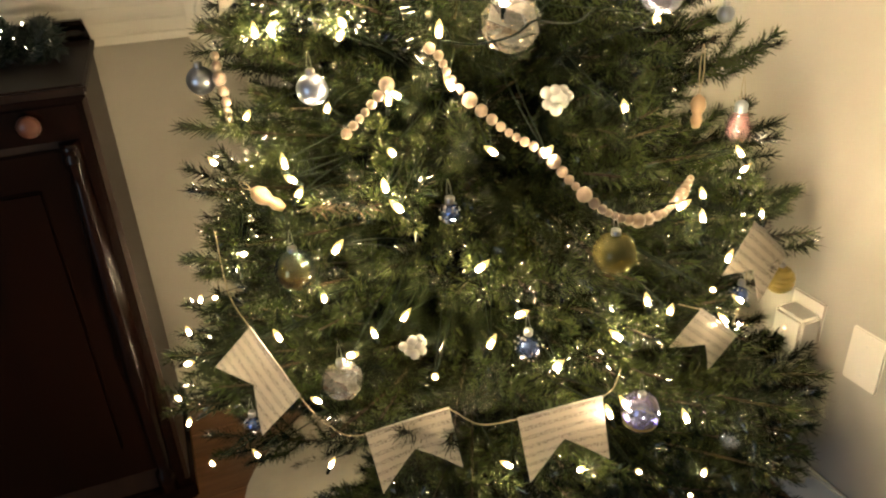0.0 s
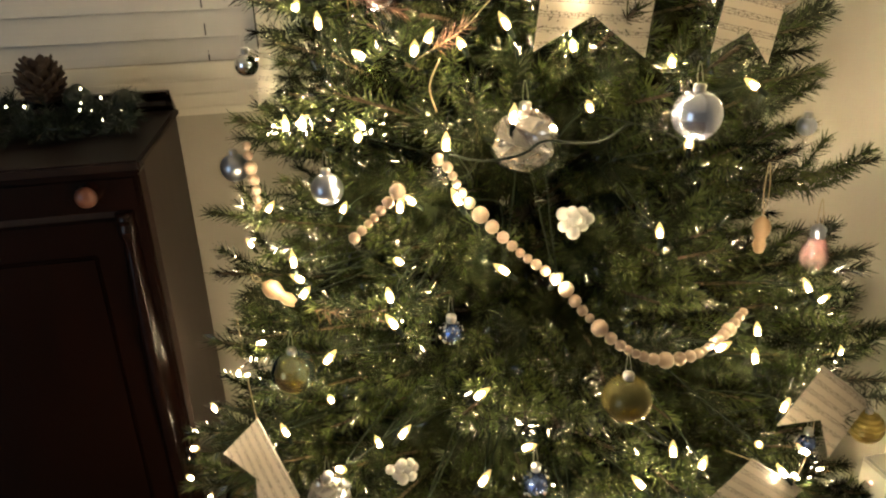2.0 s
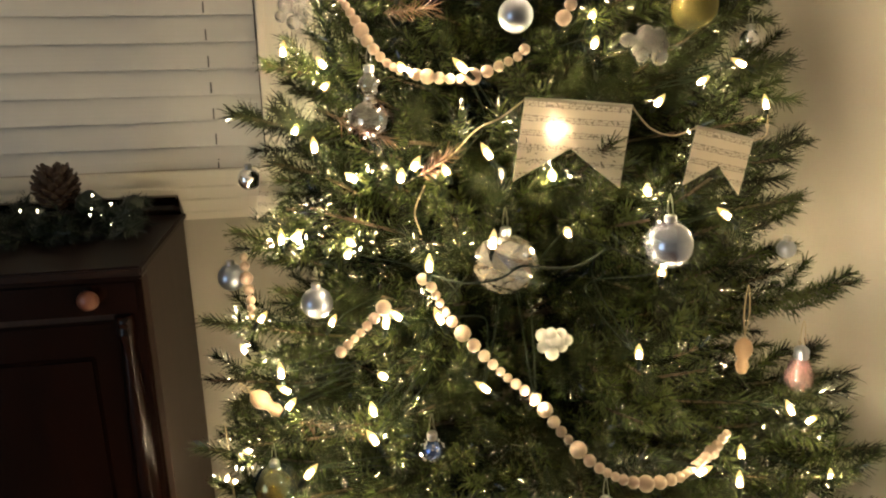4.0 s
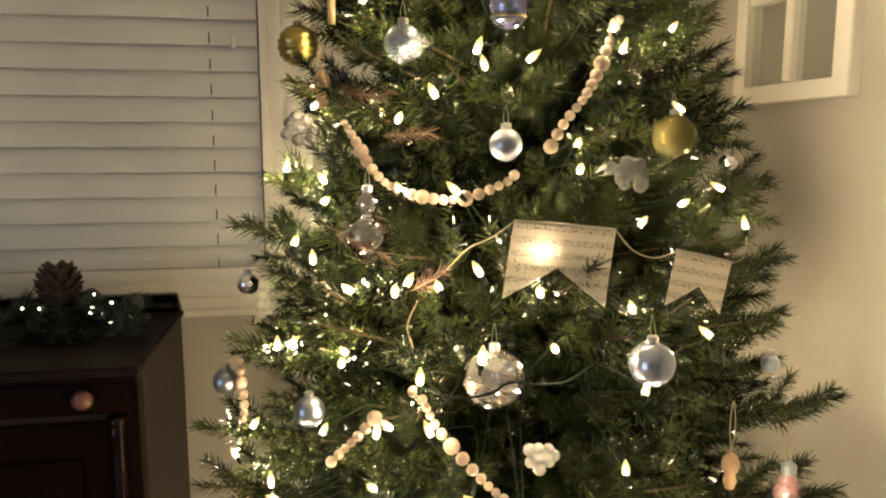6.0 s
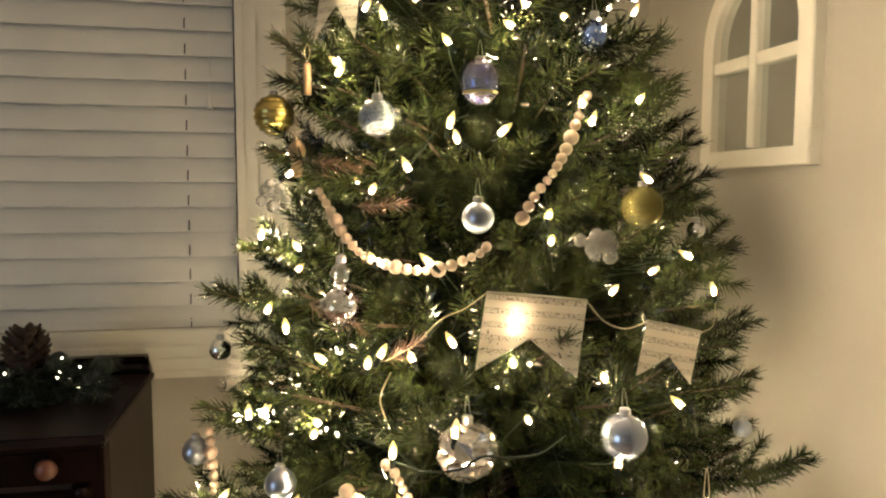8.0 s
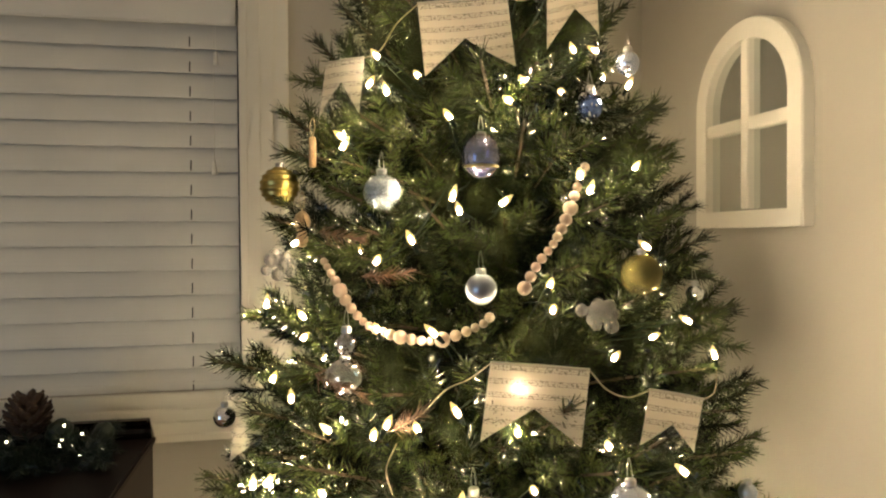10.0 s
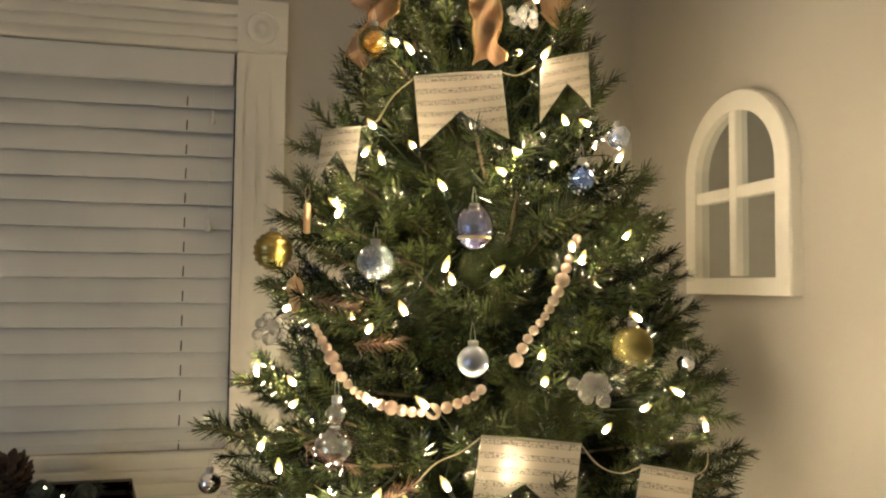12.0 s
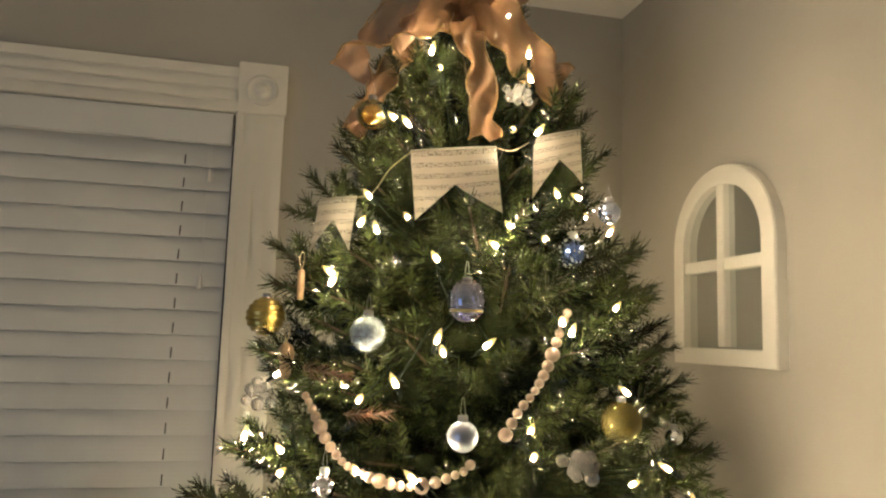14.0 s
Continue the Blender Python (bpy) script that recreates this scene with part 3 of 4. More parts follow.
def joined(name, pieces):
    """One mesh out of placed copies of four-sided meshes."""
    co, loops, mats, base = [], [], [], 0
    for me, m in pieces:
        n, p = len(me.vertices), len(me.polygons)
        v, l, k = np.empty(n * 3), np.empty(p * 4, dtype=np.int32), np.empty(p, dtype=np.int32)
        me.vertices.foreach_get("co", v)
        me.loops.foreach_get("vertex_index", l)
        me.polygons.foreach_get("material_index", k)
        r = np.array(m)
        co.append(v.reshape(-1, 3) @ r[:3, :3].T + r[:3, 3])
        loops.append(l + base)
        mats.append(k)
        base += n
    co, loops, mats = np.concatenate(co), np.concatenate(loops), np.concatenate(mats)
    out = bpy.data.meshes.new(name)
    out.vertices.add(len(co))
    out.vertices.foreach_set("co", co.ravel())
    out.loops.add(len(loops))
    out.loops.foreach_set("vertex_index", loops)
    out.polygons.add(len(mats))
    out.polygons.foreach_set("loop_start", np.arange(0, len(loops), 4, dtype=np.int32))
    out.polygons.foreach_set("material_index", mats)
    for mat in pieces[0][0].materials:
        out.materials.append(mat)
    out.update(calc_edges=True)
    return out


# ---- decorations: where they hang ----
AX = Vector((0.525, 1.27, 0))
STRING_LOW = [(1.03, 0.97, 0.405), (0.899, 0.884, 0.486), (-0.086, 1.197, 0.573), (0.095, 0.952, 0.529), (0.485, 0.676, 0.575),
              (0.609, 0.65, 0.543), (-0.014, 1.091, 0.334), (-0.098, 1.124, 0.316), (0.101, 0.927, 0.408), (0.358, 0.764, 0.445),
              (0.492, 0.752, 0.392), (-0.054, 1.34, 0.556), (-0.027, 1.254, 0.599), (-0.124, 1.08, 0.515), (-0.124, 1.2, 0.368),
              (0.967, 0.8, 0.208), (0.756, 0.76, 0.736), (0.736, 0.72, 0.315), (0.571, 0.7, 0.401), (0.515, 0.68, 0.579), (0.692, 0.7, 0.294), (0.845, 0.812, 0.605), (0.80, 0.795, 0.585)]
# the bulb at (0.93, 0.93, 0.80) is added to brighten the wall side
STRING_SECOND = [(0.635, 0.742, 0.859), (0.609, 0.712, 0.701), (0.724, 0.796, 0.799), (0.735, 0.815, 0.83), (0.939, 0.881, 0.724), (0.93, 0.93, 0.80), (0.137, 0.832, 0.862),
                 (0.029, 1.067, 0.768), (0.322, 0.769, 0.819), (0.131, 0.952, 0.72), (0.228, 0.841, 0.723), (0.564, 0.712, 0.731),
                 (0.695, 0.721, 0.711), (0.054, 0.99, 0.647), (0.195, 0.91, 0.661), (0.137, 0.818, 0.695), (0.314, 0.723, 0.723),
                 (0.535, 0.74, 0.66), (0.442, 0.756, 0.623), (-0.089, 1.007, 0.626), (0.243, 0.766, 0.658), (0.389, 0.778, 0.718),
                 (0.815, 0.83, 0.882), (0.018, 1.226, 0.878)]
STRING_MIDDLE = [(0.131, 1.089, 1.115), (0.209, 0.967, 1.131), (0.205, 0.967, 1.115), (0.562, 0.745, 1.130), (0.310, 0.832, 1.062), (0.249, 0.908, 1.033),
                 (0.571, 0.812, 0.998), (0.80, 0.93, 0.94), (0.415, 0.756, 0.975), (0.239, 0.88, 0.966), (0.101, 0.955, 0.951),
                 (0.112, 0.93, 0.911), (0.105, 0.94, 0.93), (0.224, 0.877, 0.919), (0.219, 0.808, 0.915), (0.365, 0.823, 0.964),
                 (0.299, 0.832, 1.132), (0.071, 1.059, 0.996), (0.679, 0.816, 1.178), (0.475, 0.83, 1.163), (0.371, 0.795, 1.167),
                 (0.107, 1.1, 1.11), (0.133, 1.1, 1.109), (0.177, 0.98, 1.011), (0.265, 0.93, 1.032)]
STRING_FOURTH = [(0.14, 1.085, 1.276), (0.167, 1.01, 1.261), (0.29, 0.87, 1.25), (0.272, 0.87, 1.237), (0.381, 0.87, 1.262), (0.331, 0.884, 1.238),
                 (0.458, 0.85, 1.291), (0.593, 0.86, 1.205), (0.768, 0.96, 1.361), (0.713, 0.959, 1.338), (0.640, 0.939, 1.313),
                 (0.285, 0.94, 1.365), (0.351, 0.88, 1.367), (0.522, 0.882, 1.392), (0.524, 0.90, 1.425), (0.187, 1.08, 1.338),
                 (0.13, 1.116, 1.39), (0.84, 1.0, 1.30), (0.216, 0.98, 1.219), (0.463, 0.86, 1.231), (0.184, 1.1, 1.371)]
STRING_TOP = [(0.387, 0.906, 1.55), (0.40, 0.928, 1.531), (0.471, 0.941, 1.543), (0.566, 0.893, 1.579), (0.629, 1.004, 1.567),
              (0.177, 1.13, 1.485), (0.278, 1.1, 1.467), (0.289, 0.966, 1.46), (0.325, 0.887, 1.49), (0.695, 0.953, 1.477),
              (0.249, 1.041, 1.633), (0.753, 1.099, 1.612), (0.69, 0.995, 1.73), (0.353, 1.031, 1.891), (0.509, 0.963, 1.875),
              (0.299, 1.051, 1.772), (0.288, 1.033, 1.726), (0.355, 1.003, 1.733), (0.395, 0.972, 1.669), (0.558, 0.943, 1.703),
              (0.63, 1.078, 1.803), (0.647, 1.03, 1.79), (0.404, 1.03, 1.987), (0.397, 1.06, 2.029), (0.483, 0.96, 1.692),
              (0.509, 0.97, 1.724), (0.536, 1.08, 2.115), (0.326, 1.0, 1.888), (0.557, 1.03, 2.03), (0.536, 0.963, 1.962), (0.547, 0.95, 1.872), (0.244, 1.05, 1.647), (0.314, 1.05, 1.719)]

# kind of ornament, place, radius
ORNAMENTS = [("silver", (0.411, 0.849, 1.424), 0.0203), ("silver_glitter", (0.29, 0.913, 1.553), 0.0250), ("ribbed_gold", (0.151, 1.147, 1.576), 0.0315),
             ("crystal", (0.391, 0.815, 1.133), 0.0385), ("pearl", (0.570, 0.748, 1.163), 0.0280), ("silver", (0.157, 0.97, 1.045), 0.0222),
             ("mirror_ball", (0.050, 1.262, 1.178), 0.0195), ("foil_jewel", (0.294, 0.808, 0.890), 0.0190), ("amber", (0.086, 0.90, 0.807), 0.0310),
             ("gold_glitter", (0.480, 0.684, 0.843), 0.0295), ("gold_glitter", (0.669, 0.915, 1.436), 0.0300), ("globe", (0.428, 0.910, 1.604), 0.0265)
             ]
ORNAMENTS += [
             ("finial", (0.243, 0.944, 1.306), 0.0310), ("pearl", (0.681, 0.981, 1.758), 0.0185), ("amber", (0.299, 1.046, 1.902), 0.0250),
             ("silver_glitter", (0.852, 0.78, 0.305), 0.0250), ("globe", (0.542, 0.675, 0.558), 0.0300), ("ribbed_gold", (1.035, 0.90, 0.554), 0.0290),
             ("crystal", (0.118, 0.815, 0.658), 0.0300), ("foil_jewel", (0.397, 0.77, 0.661), 0.0260), ("foil_jewel", (0.854, 0.82, 0.610), 0.0210),
             ("foil_jewel", (0.623, 0.99, 1.690), 0.0280), ("silver", (0.020, 1.15, 1.037), 0.0220), ("mirror_ball", (0.835, 1.05, 1.394), 0.0150),
             ("foil_jewel", (-0.010, 1.0, 0.479), 0.0200), ("silver", (0.901, 1.0, 1.069), 0.0150)]
CLUSTERS = [((0.448, 0.79, 1.034), 0.021), ((0.219, 0.774, 0.714), 0.021), ((0.567, 0.83, 1.388), 0.026), ((0.150, 1.165, 1.448), 0.028), ((0.532, 1.0, 1.948), 0.022)]
FLAGS = [  # upper two corners, drop, how deep the notch
    ((0.422, 0.846, 1.327), (0.553, 0.830, 1.315), (-0.018, -0.014, -0.096), 0.45),
    ((0.626, 0.807, 1.290), (0.717, 0.830, 1.268), (-0.018, -0.004, -0.068), 0.45),
    ((0.350, 0.968, 1.826), (0.488, 0.981, 1.848), (0.008, -0.010, -0.105), 0.5),
    ((0.224, 1.080, 1.761), (0.281, 1.050, 1.766), (-0.011, -0.010, -0.085), 0.6),
    ((0.546, 0.970, 1.864), (0.651, 1.030, 1.905), (-0.002, -0.010, -0.095), 0.55),
    ((0.348, 0.708, 0.586), (0.476, 0.683, 0.602), (0.018, -0.006, -0.124), 0.5),
    ((0.131, 0.760, 0.595), (0.249, 0.730, 0.624), (0.014, -0.010, -0.108), 0.5),
    ((0.013, 1.000, 0.670), (0.066, 0.930, 0.563), (-0.067, 0.025, -0.076), 0.45),
    ((0.839, 0.800, 0.762), (0.960, 0.830, 0.660), (-0.085, -0.03, -0.065), 0.4),
    ((0.731, 0.780, 0.632), (0.862, 0.820, 0.515), (-0.072, -0.02, -0.045), 0.45),
    ((0.080, 1.165, 1.225), (0.188, 1.145, 1.218), (-0.014, 0.0, -0.098), 0.5)]
BEADS = [[(0.288, 0.86, 1.11), (0.304, 0.85, 1.096), (0.327, 0.848, 1.052), (0.380, 0.81, 0.995), (0.420, 0.77, 0.967), (0.450, 0.75, 0.927), (0.494, 0.735, 0.883), (0.550, 0.74, 0.853), (0.605, 0.75, 0.848), (0.639, 0.77, 0.848), (0.680, 0.80, 0.847), (0.721, 0.83, 0.857)],
         [(0.253, 0.90, 1.063), (0.220, 0.905, 1.027), (0.180, 0.916, 0.985)],
         [(0.215, 1.06, 1.461), (0.235, 1.03, 1.424), (0.251, 1.0, 1.393), (0.279, 0.97, 1.365), (0.324, 0.92, 1.353), (0.366, 0.89, 1.354), (0.418, 0.865, 1.377), (0.428, 0.865, 1.388)],
         [(0.591, 0.93, 1.598), (0.568, 0.91, 1.56), (0.551, 0.90, 1.523), (0.523, 0.88, 1.484), (0.498, 0.88, 1.453), (0.476, 0.88, 1.415)],
         [(0.045, 1.12, 1.085), (0.046, 1.12, 1.043), (0.050, 1.12, 1.007), (0.048, 1.12, 0.975)]]

HUNG = [Vector(p) for s in (STRING_LOW, STRING_SECOND, STRING_MIDDLE, STRING_FOURTH, STRING_TOP) for p in s]
CLEARANCE = [(p, 0.002) for p in HUNG] + [(Vector(p), r + 0.014) for _, p, r in ORNAMENTS] + [(Vector(p), 0.026) for p, _ in CLUSTERS]
CLEARANCE += [(q, 0.016) for line in BEADS for q in smooth_line(line, 3)]
for a, b, d, _ in FLAGS[:10]:
    for u in (0.15, 0.5, 0.85):
        for w in (0.15, 0.5):
            CLEARANCE.append((Vector(a).lerp(Vector(b), u) + w * Vector(d), 0.022))
GAP = [Vector((0.06, 1.36, 0.02)).lerp(Vector((0.04, 0.92, 0.50)), k / 8) for k in range(9)]
# hollows between the boughs
GAP += [Vector(q) for q in ((0.47, 0.76, 1.02), (0.55, 0.78, 0.99), (0.42, 0.79, 1.08), (0.62, 0.81, 1.05), (0.54, 0.79, 1.09), (0.49, 0.79, 0.95), (0.37, 0.90, 1.44), (0.33, 0.93, 1.40))]
FRONT = Vector((-0.2, -1.0, 0.22)).normalized()


def open_to_room(points):
    """Whether foliage at these points leaves the decorations free towards the open room."""
    for q in points:
        if any((q - g).length < 0.10 for g in GAP):
            return False
        for p, r in CLEARANCE:
            w = q - p
            along = w.dot(FRONT)
            if -0.01 < along < 0.30 and (w - along * FRONT).length < r + 0.015:
                return False
    return True


REACH = [(0.10, 0.70), (0.40, 0.68), (0.60, 0.66), (0.80, 0.62), (1.00, 0.58), (1.20, 0.52), (1.40, 0.45), (1.60, 0.40), (1.75, 0.35), (1.90, 0.28), (2.00, 0.21), (2.10, 0.13), (2.20, 0.06)]


def reach(z):
    for (za, ra), (zb, rb) in zip(REACH, REACH[1:]):
        if z <= zb:
            return ra + (rb - ra) * (z - za) / (zb - za)
    return 0.05


def christmas_tree():
    tree = empty("christmas_tree", (AX.x, AX.y, 0), "tall green artificial Christmas tree hung with ornaments and lights", "tree")
    bm = lathe(bmesh.new(), (AX.x, AX.y, 0), [(0.001, 0.02), (0.022, 0.02), (0.022, 0.9), (0.018, 0.91), (0.018, 1.7), (0.012, 1.71), (0.008, 2.16), (0.0005, 2.17)], 12)
    part("trunk", bm, BARK, tree)
    for k in range(4):
        bm = box(bmesh.new(), 0, -0.012, 0, 0.28, 0.012, 0.02, 0.004)
        bm.transform(pose(AX.x, AX.y, 0.0, 0, 0, 45 + 90 * k))
        part("stand_leg", bm, WIRE, tree)
    kinds = {}
    for ln in (0.10, 0.16, 0.22, 0.29, 0.36, 0.44, 0.52, 0.60, 0.68):
        for v in (0, 1, 2):
            kinds[ln, v] = branch_mesh(ln, v + int(ln * 1000), NEEDLE, BARK)
    lengths = sorted({k[0] for k in kinds})
    rng = random.Random(4)
    made, inner, shown = 0, [], []
    z, ring = 0.12, 0
    while z < 2.14:
        r = reach(z)
        count = max(5, int(r * (27 if z > 0.6 else 32)))
        for layer, share in ((0, 1.0), (1, 0.72)):
            for i in range(count if layer == 0 else count // 2):
                for attempt in range(14):
                    yaw = 360 * (i + 0.5 * (ring % 2) + 0.33 * layer) / (count if layer == 0 else count // 2) + rng.uniform(-13, 13)
                    zz = z + rng.uniform(-0.045, 0.045)
                    ln = r * share * rng.uniform(0.72, 0.97)
                    lift = rng.uniform(2, 24) + (18 if zz > 1.7 else 0) + (25 if zz > 1.98 else 0) + attempt * rng.uniform(-1.5, 1.0)
                    yw = radians(yaw)
                    room = 9.0
                    if math.sin(yw) > 0.05:
                        room = (Y1 - 0.07 - AX.y) / math.sin(yw)
                    if math.cos(yw) > 0.05:
                        room = min(room, (X1 - 0.02 - AX.x) / math.cos(yw))
                    ln = min(ln, room - 0.05)
                    key = min(lengths, key=lambda q: abs(q - ln))
                    shape = kinds[key, rng.randrange(3)]
                    s = max(0.8, min(1.18, ln / key))
                    m = Matrix.Translation((AX.x, AX.y, zz - 0.16 * ln)) @ Euler((radians(rng.uniform(-40, 40)), radians(-lift), yw), "XYZ").to_matrix().to_4x4() @ Matrix.Diagonal((s, s, s, 1))
                    if math.sin(yw) > 0.4 and rng.random() < (0.6 if layer == 0 else 0.85):
                        break
                    if math.sin(yw) > 0.3 or open_to_room([m @ q for q in shape[1]]):
                        made += 1
                        if layer == 1 or math.sin(yw) > 0.25 :
                            inner.append((shape[0], m))
                            break
                        b = new("branch", shape[0])
                        b.parent, b.matrix_parent_inverse = tree, tree.matrix_basis.inverted()
                        b.matrix_basis = m
                        break
        z += 0.070 if z < 1.7 else 0.055
        ring += 1
    # boughs that stand out past the rest, by where their tips reach
    tips_out = [(0.835, 1.12, 1.655), (0.905, 1.12, 1.472), (0.955, 1.12, 1.364), (1.009, 1.12, 1.237), (1.0, 1.10, 1.101), (1.05, 1.0, 1.0),
            (0.1, 1.12, 1.383), (0.041, 1.12, 1.268), (0.028, 1.12, 1.113), (-0.032, 1.12, 0.981),
            (0.97, 0.90, 0.87), (1.03, 0.84, 0.70), (1.06, 0.80, 0.36), (1.07, 0.80, 0.20), (-0.032, 1.12, 0.871), (-0.068, 1.12, 0.766), (-0.125, 1.12, 0.567), (-0.149, 1.14, 0.449),
            (0.143, 1.14, 1.71), (0.156, 1.14, 1.641), (0.136, 1.14, 1.521), (0.101, 1.14, 1.386), (0.193, 1.14, 1.8), (0.233, 1.14, 1.862), (0.254, 1.14, 1.904),
            (0.719, 1.14, 1.992), (0.766, 1.14, 1.888), (0.835, 1.14, 1.727), (0.852, 1.14, 1.643), (0.898, 1.14, 1.54), (0.912, 1.14, 1.468), (0.968, 1.14, 1.33)]
    low_tips = [(0.505, 0.79, 1.272), (0.662, 0.785, 1.228)]
    tips_out += low_tips + [(0.095, 1.04, 1.205), (0.15, 1.0, 1.17), (0.19, 0.98, 1.215), (0.42, 0.935, 1.757), (0.215, 1.08, 1.565), (0.20, 1.10, 1.49), (0.24, 1.06, 1.62), (0.25, 1.06, 1.46), (0.311, 1.04, 2.03), (0.335, 1.03, 1.87), (0.245, 0.69, 0.60), (0.56, 0.70, 0.665), (0.50, 0.70, 0.625), (0.38, 0.70, 0.80), (0.90, 0.80, 0.655), (0.97, 0.86, 0.71)]
    for x, y, zt in tips_out:
        way = Vector((x - AX.x, y - AX.y, 0))
        ln = way.length
        yaw, rise = math.degrees(math.atan2(way.y, way.x)), (28 if (x, y, zt) in low_tips else rng.uniform(6, 13)) + (18 if zt > 1.7 else 0) + (14 if zt > 1.95 else 0)
        shown.append((yaw, zt - ln * math.tan(radians(rise)) - 0.085 * ln, rise, ln / math.cos(radians(rise))))
    shown += [(-45, 0.14, 2, 0.66), (-38, 0.30, 0, 0.66), (-52, 0.36, 3, 0.60), (-26, 0.12, 2, 0.62), (-36, 0.46, 2, 0.60), (-34, 0.62, 4, 0.64), (-22, 0.40, 0, 0.60), (-30, 0.20, 0, 0.66), (-10, 0.30, 0, 0.54)]
    shown += [(-22 - 7 * (k % 6), 0.09 + 0.075 * (k // 6) + 0.02 * (k % 2), -2 + 3 * (k % 3), (0.58, 0.63, 0.68, 0.72, 0.72, 0.70)[k % 6]) for k in range(24)]
    for i, (yaw, zz, lift, ln) in enumerate(shown):
        key = min(lengths, key=lambda q: abs(q - ln))
        b = new("branch", kinds[key, i % 3][0])
        b.parent, b.matrix_parent_inverse = tree, tree.matrix_basis.inverted()
        b.matrix_basis = Matrix.Translation((AX.x, AX.y, zz)) @ Euler((radians(rng.uniform(-25, 25)), radians(-lift), radians(yaw)), "XYZ").to_matrix().to_4x4() @ Matrix.Diagonal((*[ln / key] * 3, 1))
    rest = new("inner_foliage", joined("inner_foliage", inner))
    rest.parent, rest.matrix_parent_inverse = tree, tree.matrix_basis.inverted()
    tagged(rest, "dense inner and rear boughs of the tree", kind="stuff")
    return made


print("branches", christmas_tree())


# ---- lights on the tree ----
def bulb_mesh():
    return mesh_of("filament", lathe(bmesh.new(), (0, 0, 0), [(0.0018, 0.0), (0.0024, 0.002), (0.0025, 0.007), (0.0018, 0.011), (0.0002, 0.0135)], 8), LIT, True)


# envelope widened, its own glow stands for the halo round the filament
def envelope_mesh():
    return mesh_of("bulb", lathe(bmesh.new(), (0, 0, 0), [(0.0030, -0.001), (0.0046, 0.002), (0.0054, 0.008), (0.0046, 0.014), (0.0020, 0.020), (0.0002, 0.0235)], 12), HALO_GLASS, True)


def socket_mesh():
    return mesh_of("socket", lathe(bmesh.new(), (0, 0, 0), [(0.0005, -0.014), (0.0028, -0.014), (0.0034, -0.004), (0.0034, 0.001), (0.0005, 0.001)], 8), WIRE, True)


FILAMENT, ENVELOPE, SOCKET = bulb_mesh(), envelope_mesh(), socket_mesh()


def light_string(places, where):
    s = empty("light_string", places[0], "lit warm white mini lights on green wire " + where, "string lights", "light strings on the tree")
    rng = random.Random(len(places))
    for p in places:
        m = Matrix.Translation(p) @ pose(0, 0, 0, rng.uniform(-60, 60), rng.uniform(-60, 60), 0) @ Matrix.Translation((0, 0, -0.009))
        for nm, me in (("bulb", ENVELOPE), ("socket", SOCKET)):
            b = new(nm, me)
            b.parent, b.matrix_parent_inverse, b.matrix_basis = s, s.matrix_basis.inverted(), m
            if nm == "bulb":
                f = new("filament", FILAMENT)
                f.parent = b
    order = sorted(places, key=lambda p: math.atan2(p[1] - AX.y, p[0] - AX.x))
    line = []
    for a, b in zip(order, order[1:]):
        a, b = Vector(a), Vector(b)
        inward = (Vector((AX.x, AX.y, 0)) - Vector(((a.x + b.x) / 2, (a.y + b.y) / 2, 0))).normalized()
        mid = a.lerp(b, 0.5) + inward * (0.14 + 0.3 * (a - b).length) + Vector((0, 0, -0.02))
        line += [a + inward * 0.012, mid]
    part("wire", cord(bmesh.new(), line + [Vector(order[-1])], 0.0012, 4), WIRE, s)


# the strings go on round the side and the back of the tree
STRING_BACK = []
for k in range(27):
    h = 0.25 + 1.75 * ((k * 0.618) % 1.0)
    turn = radians(-14 + 192 * ((k * 0.755) % 1.0))
    far = 0.76 * reach(h)
    if math.sin(turn) > 0:
        far = min(far, (Y1 - 0.10 - AX.y) / max(0.2, math.sin(turn)))
    STRING_BACK.append((AX.x + min(far * math.cos(turn), X1 - 0.17 - AX.x), AX.y + far * math.sin(turn), h))
for places, where in ((STRING_LOW, "low on the tree"), (STRING_SECOND, "below the middle"), (STRING_MIDDLE, "round the middle"), (STRING_FOURTH, "above the middle"), (STRING_TOP, "near the top"), (STRING_BACK, "round the back")):
    light_string(places, where)


# ---- ornaments ----
def cap_and_loop(ob, place, r, loop=0.03):
    x, y, z = place
    bm = lathe(bmesh.new(), (x, y, z + r * 0.97), [(0.0065, -0.002), (0.0068, 0.006), (0.006, 0.0072), (0.0005, 0.0078)], 14)
    cap = part("cap", bm, CAPMETAL, ob, smooth=True)
    part("hanging_loop", cord(bmesh.new(), [(x, y, z + r + 0.006), (x + 0.003, y, z + r + 0.3 * loop), (x + 0.001, y + 0.006, z + r + loop), (x - 0.003, y + 0.002, z + r + 0.4 * loop), (x, y, z + r + 0.006)], 0.00035, 4), CAPMETAL, cap)


LABELS = {"silver": "satin silver ball ornament hanging on the tree", "silver_glitter": "crackled silver glitter ball ornament on the tree",
          "ribbed_gold": "ribbed shiny gold ball ornament on the tree", "crystal": "large clear faceted crystal ornament on the tree",
          "pearl": "pearly pale blue glass ball ornament on the tree", "mirror_ball": "small mirrored glass ball ornament on the tree",
          "foil_jewel": "blue and silver tinsel jewel ornament on the tree", "amber": "translucent amber glass ball ornament on the tree",
          "gold_glitter": "gold glitter ball ornament hanging on the tree", "globe": "clear iridescent glass globe ornament on the tree",
          "finial": "clear glass double-ball finial ornament on the tree"}
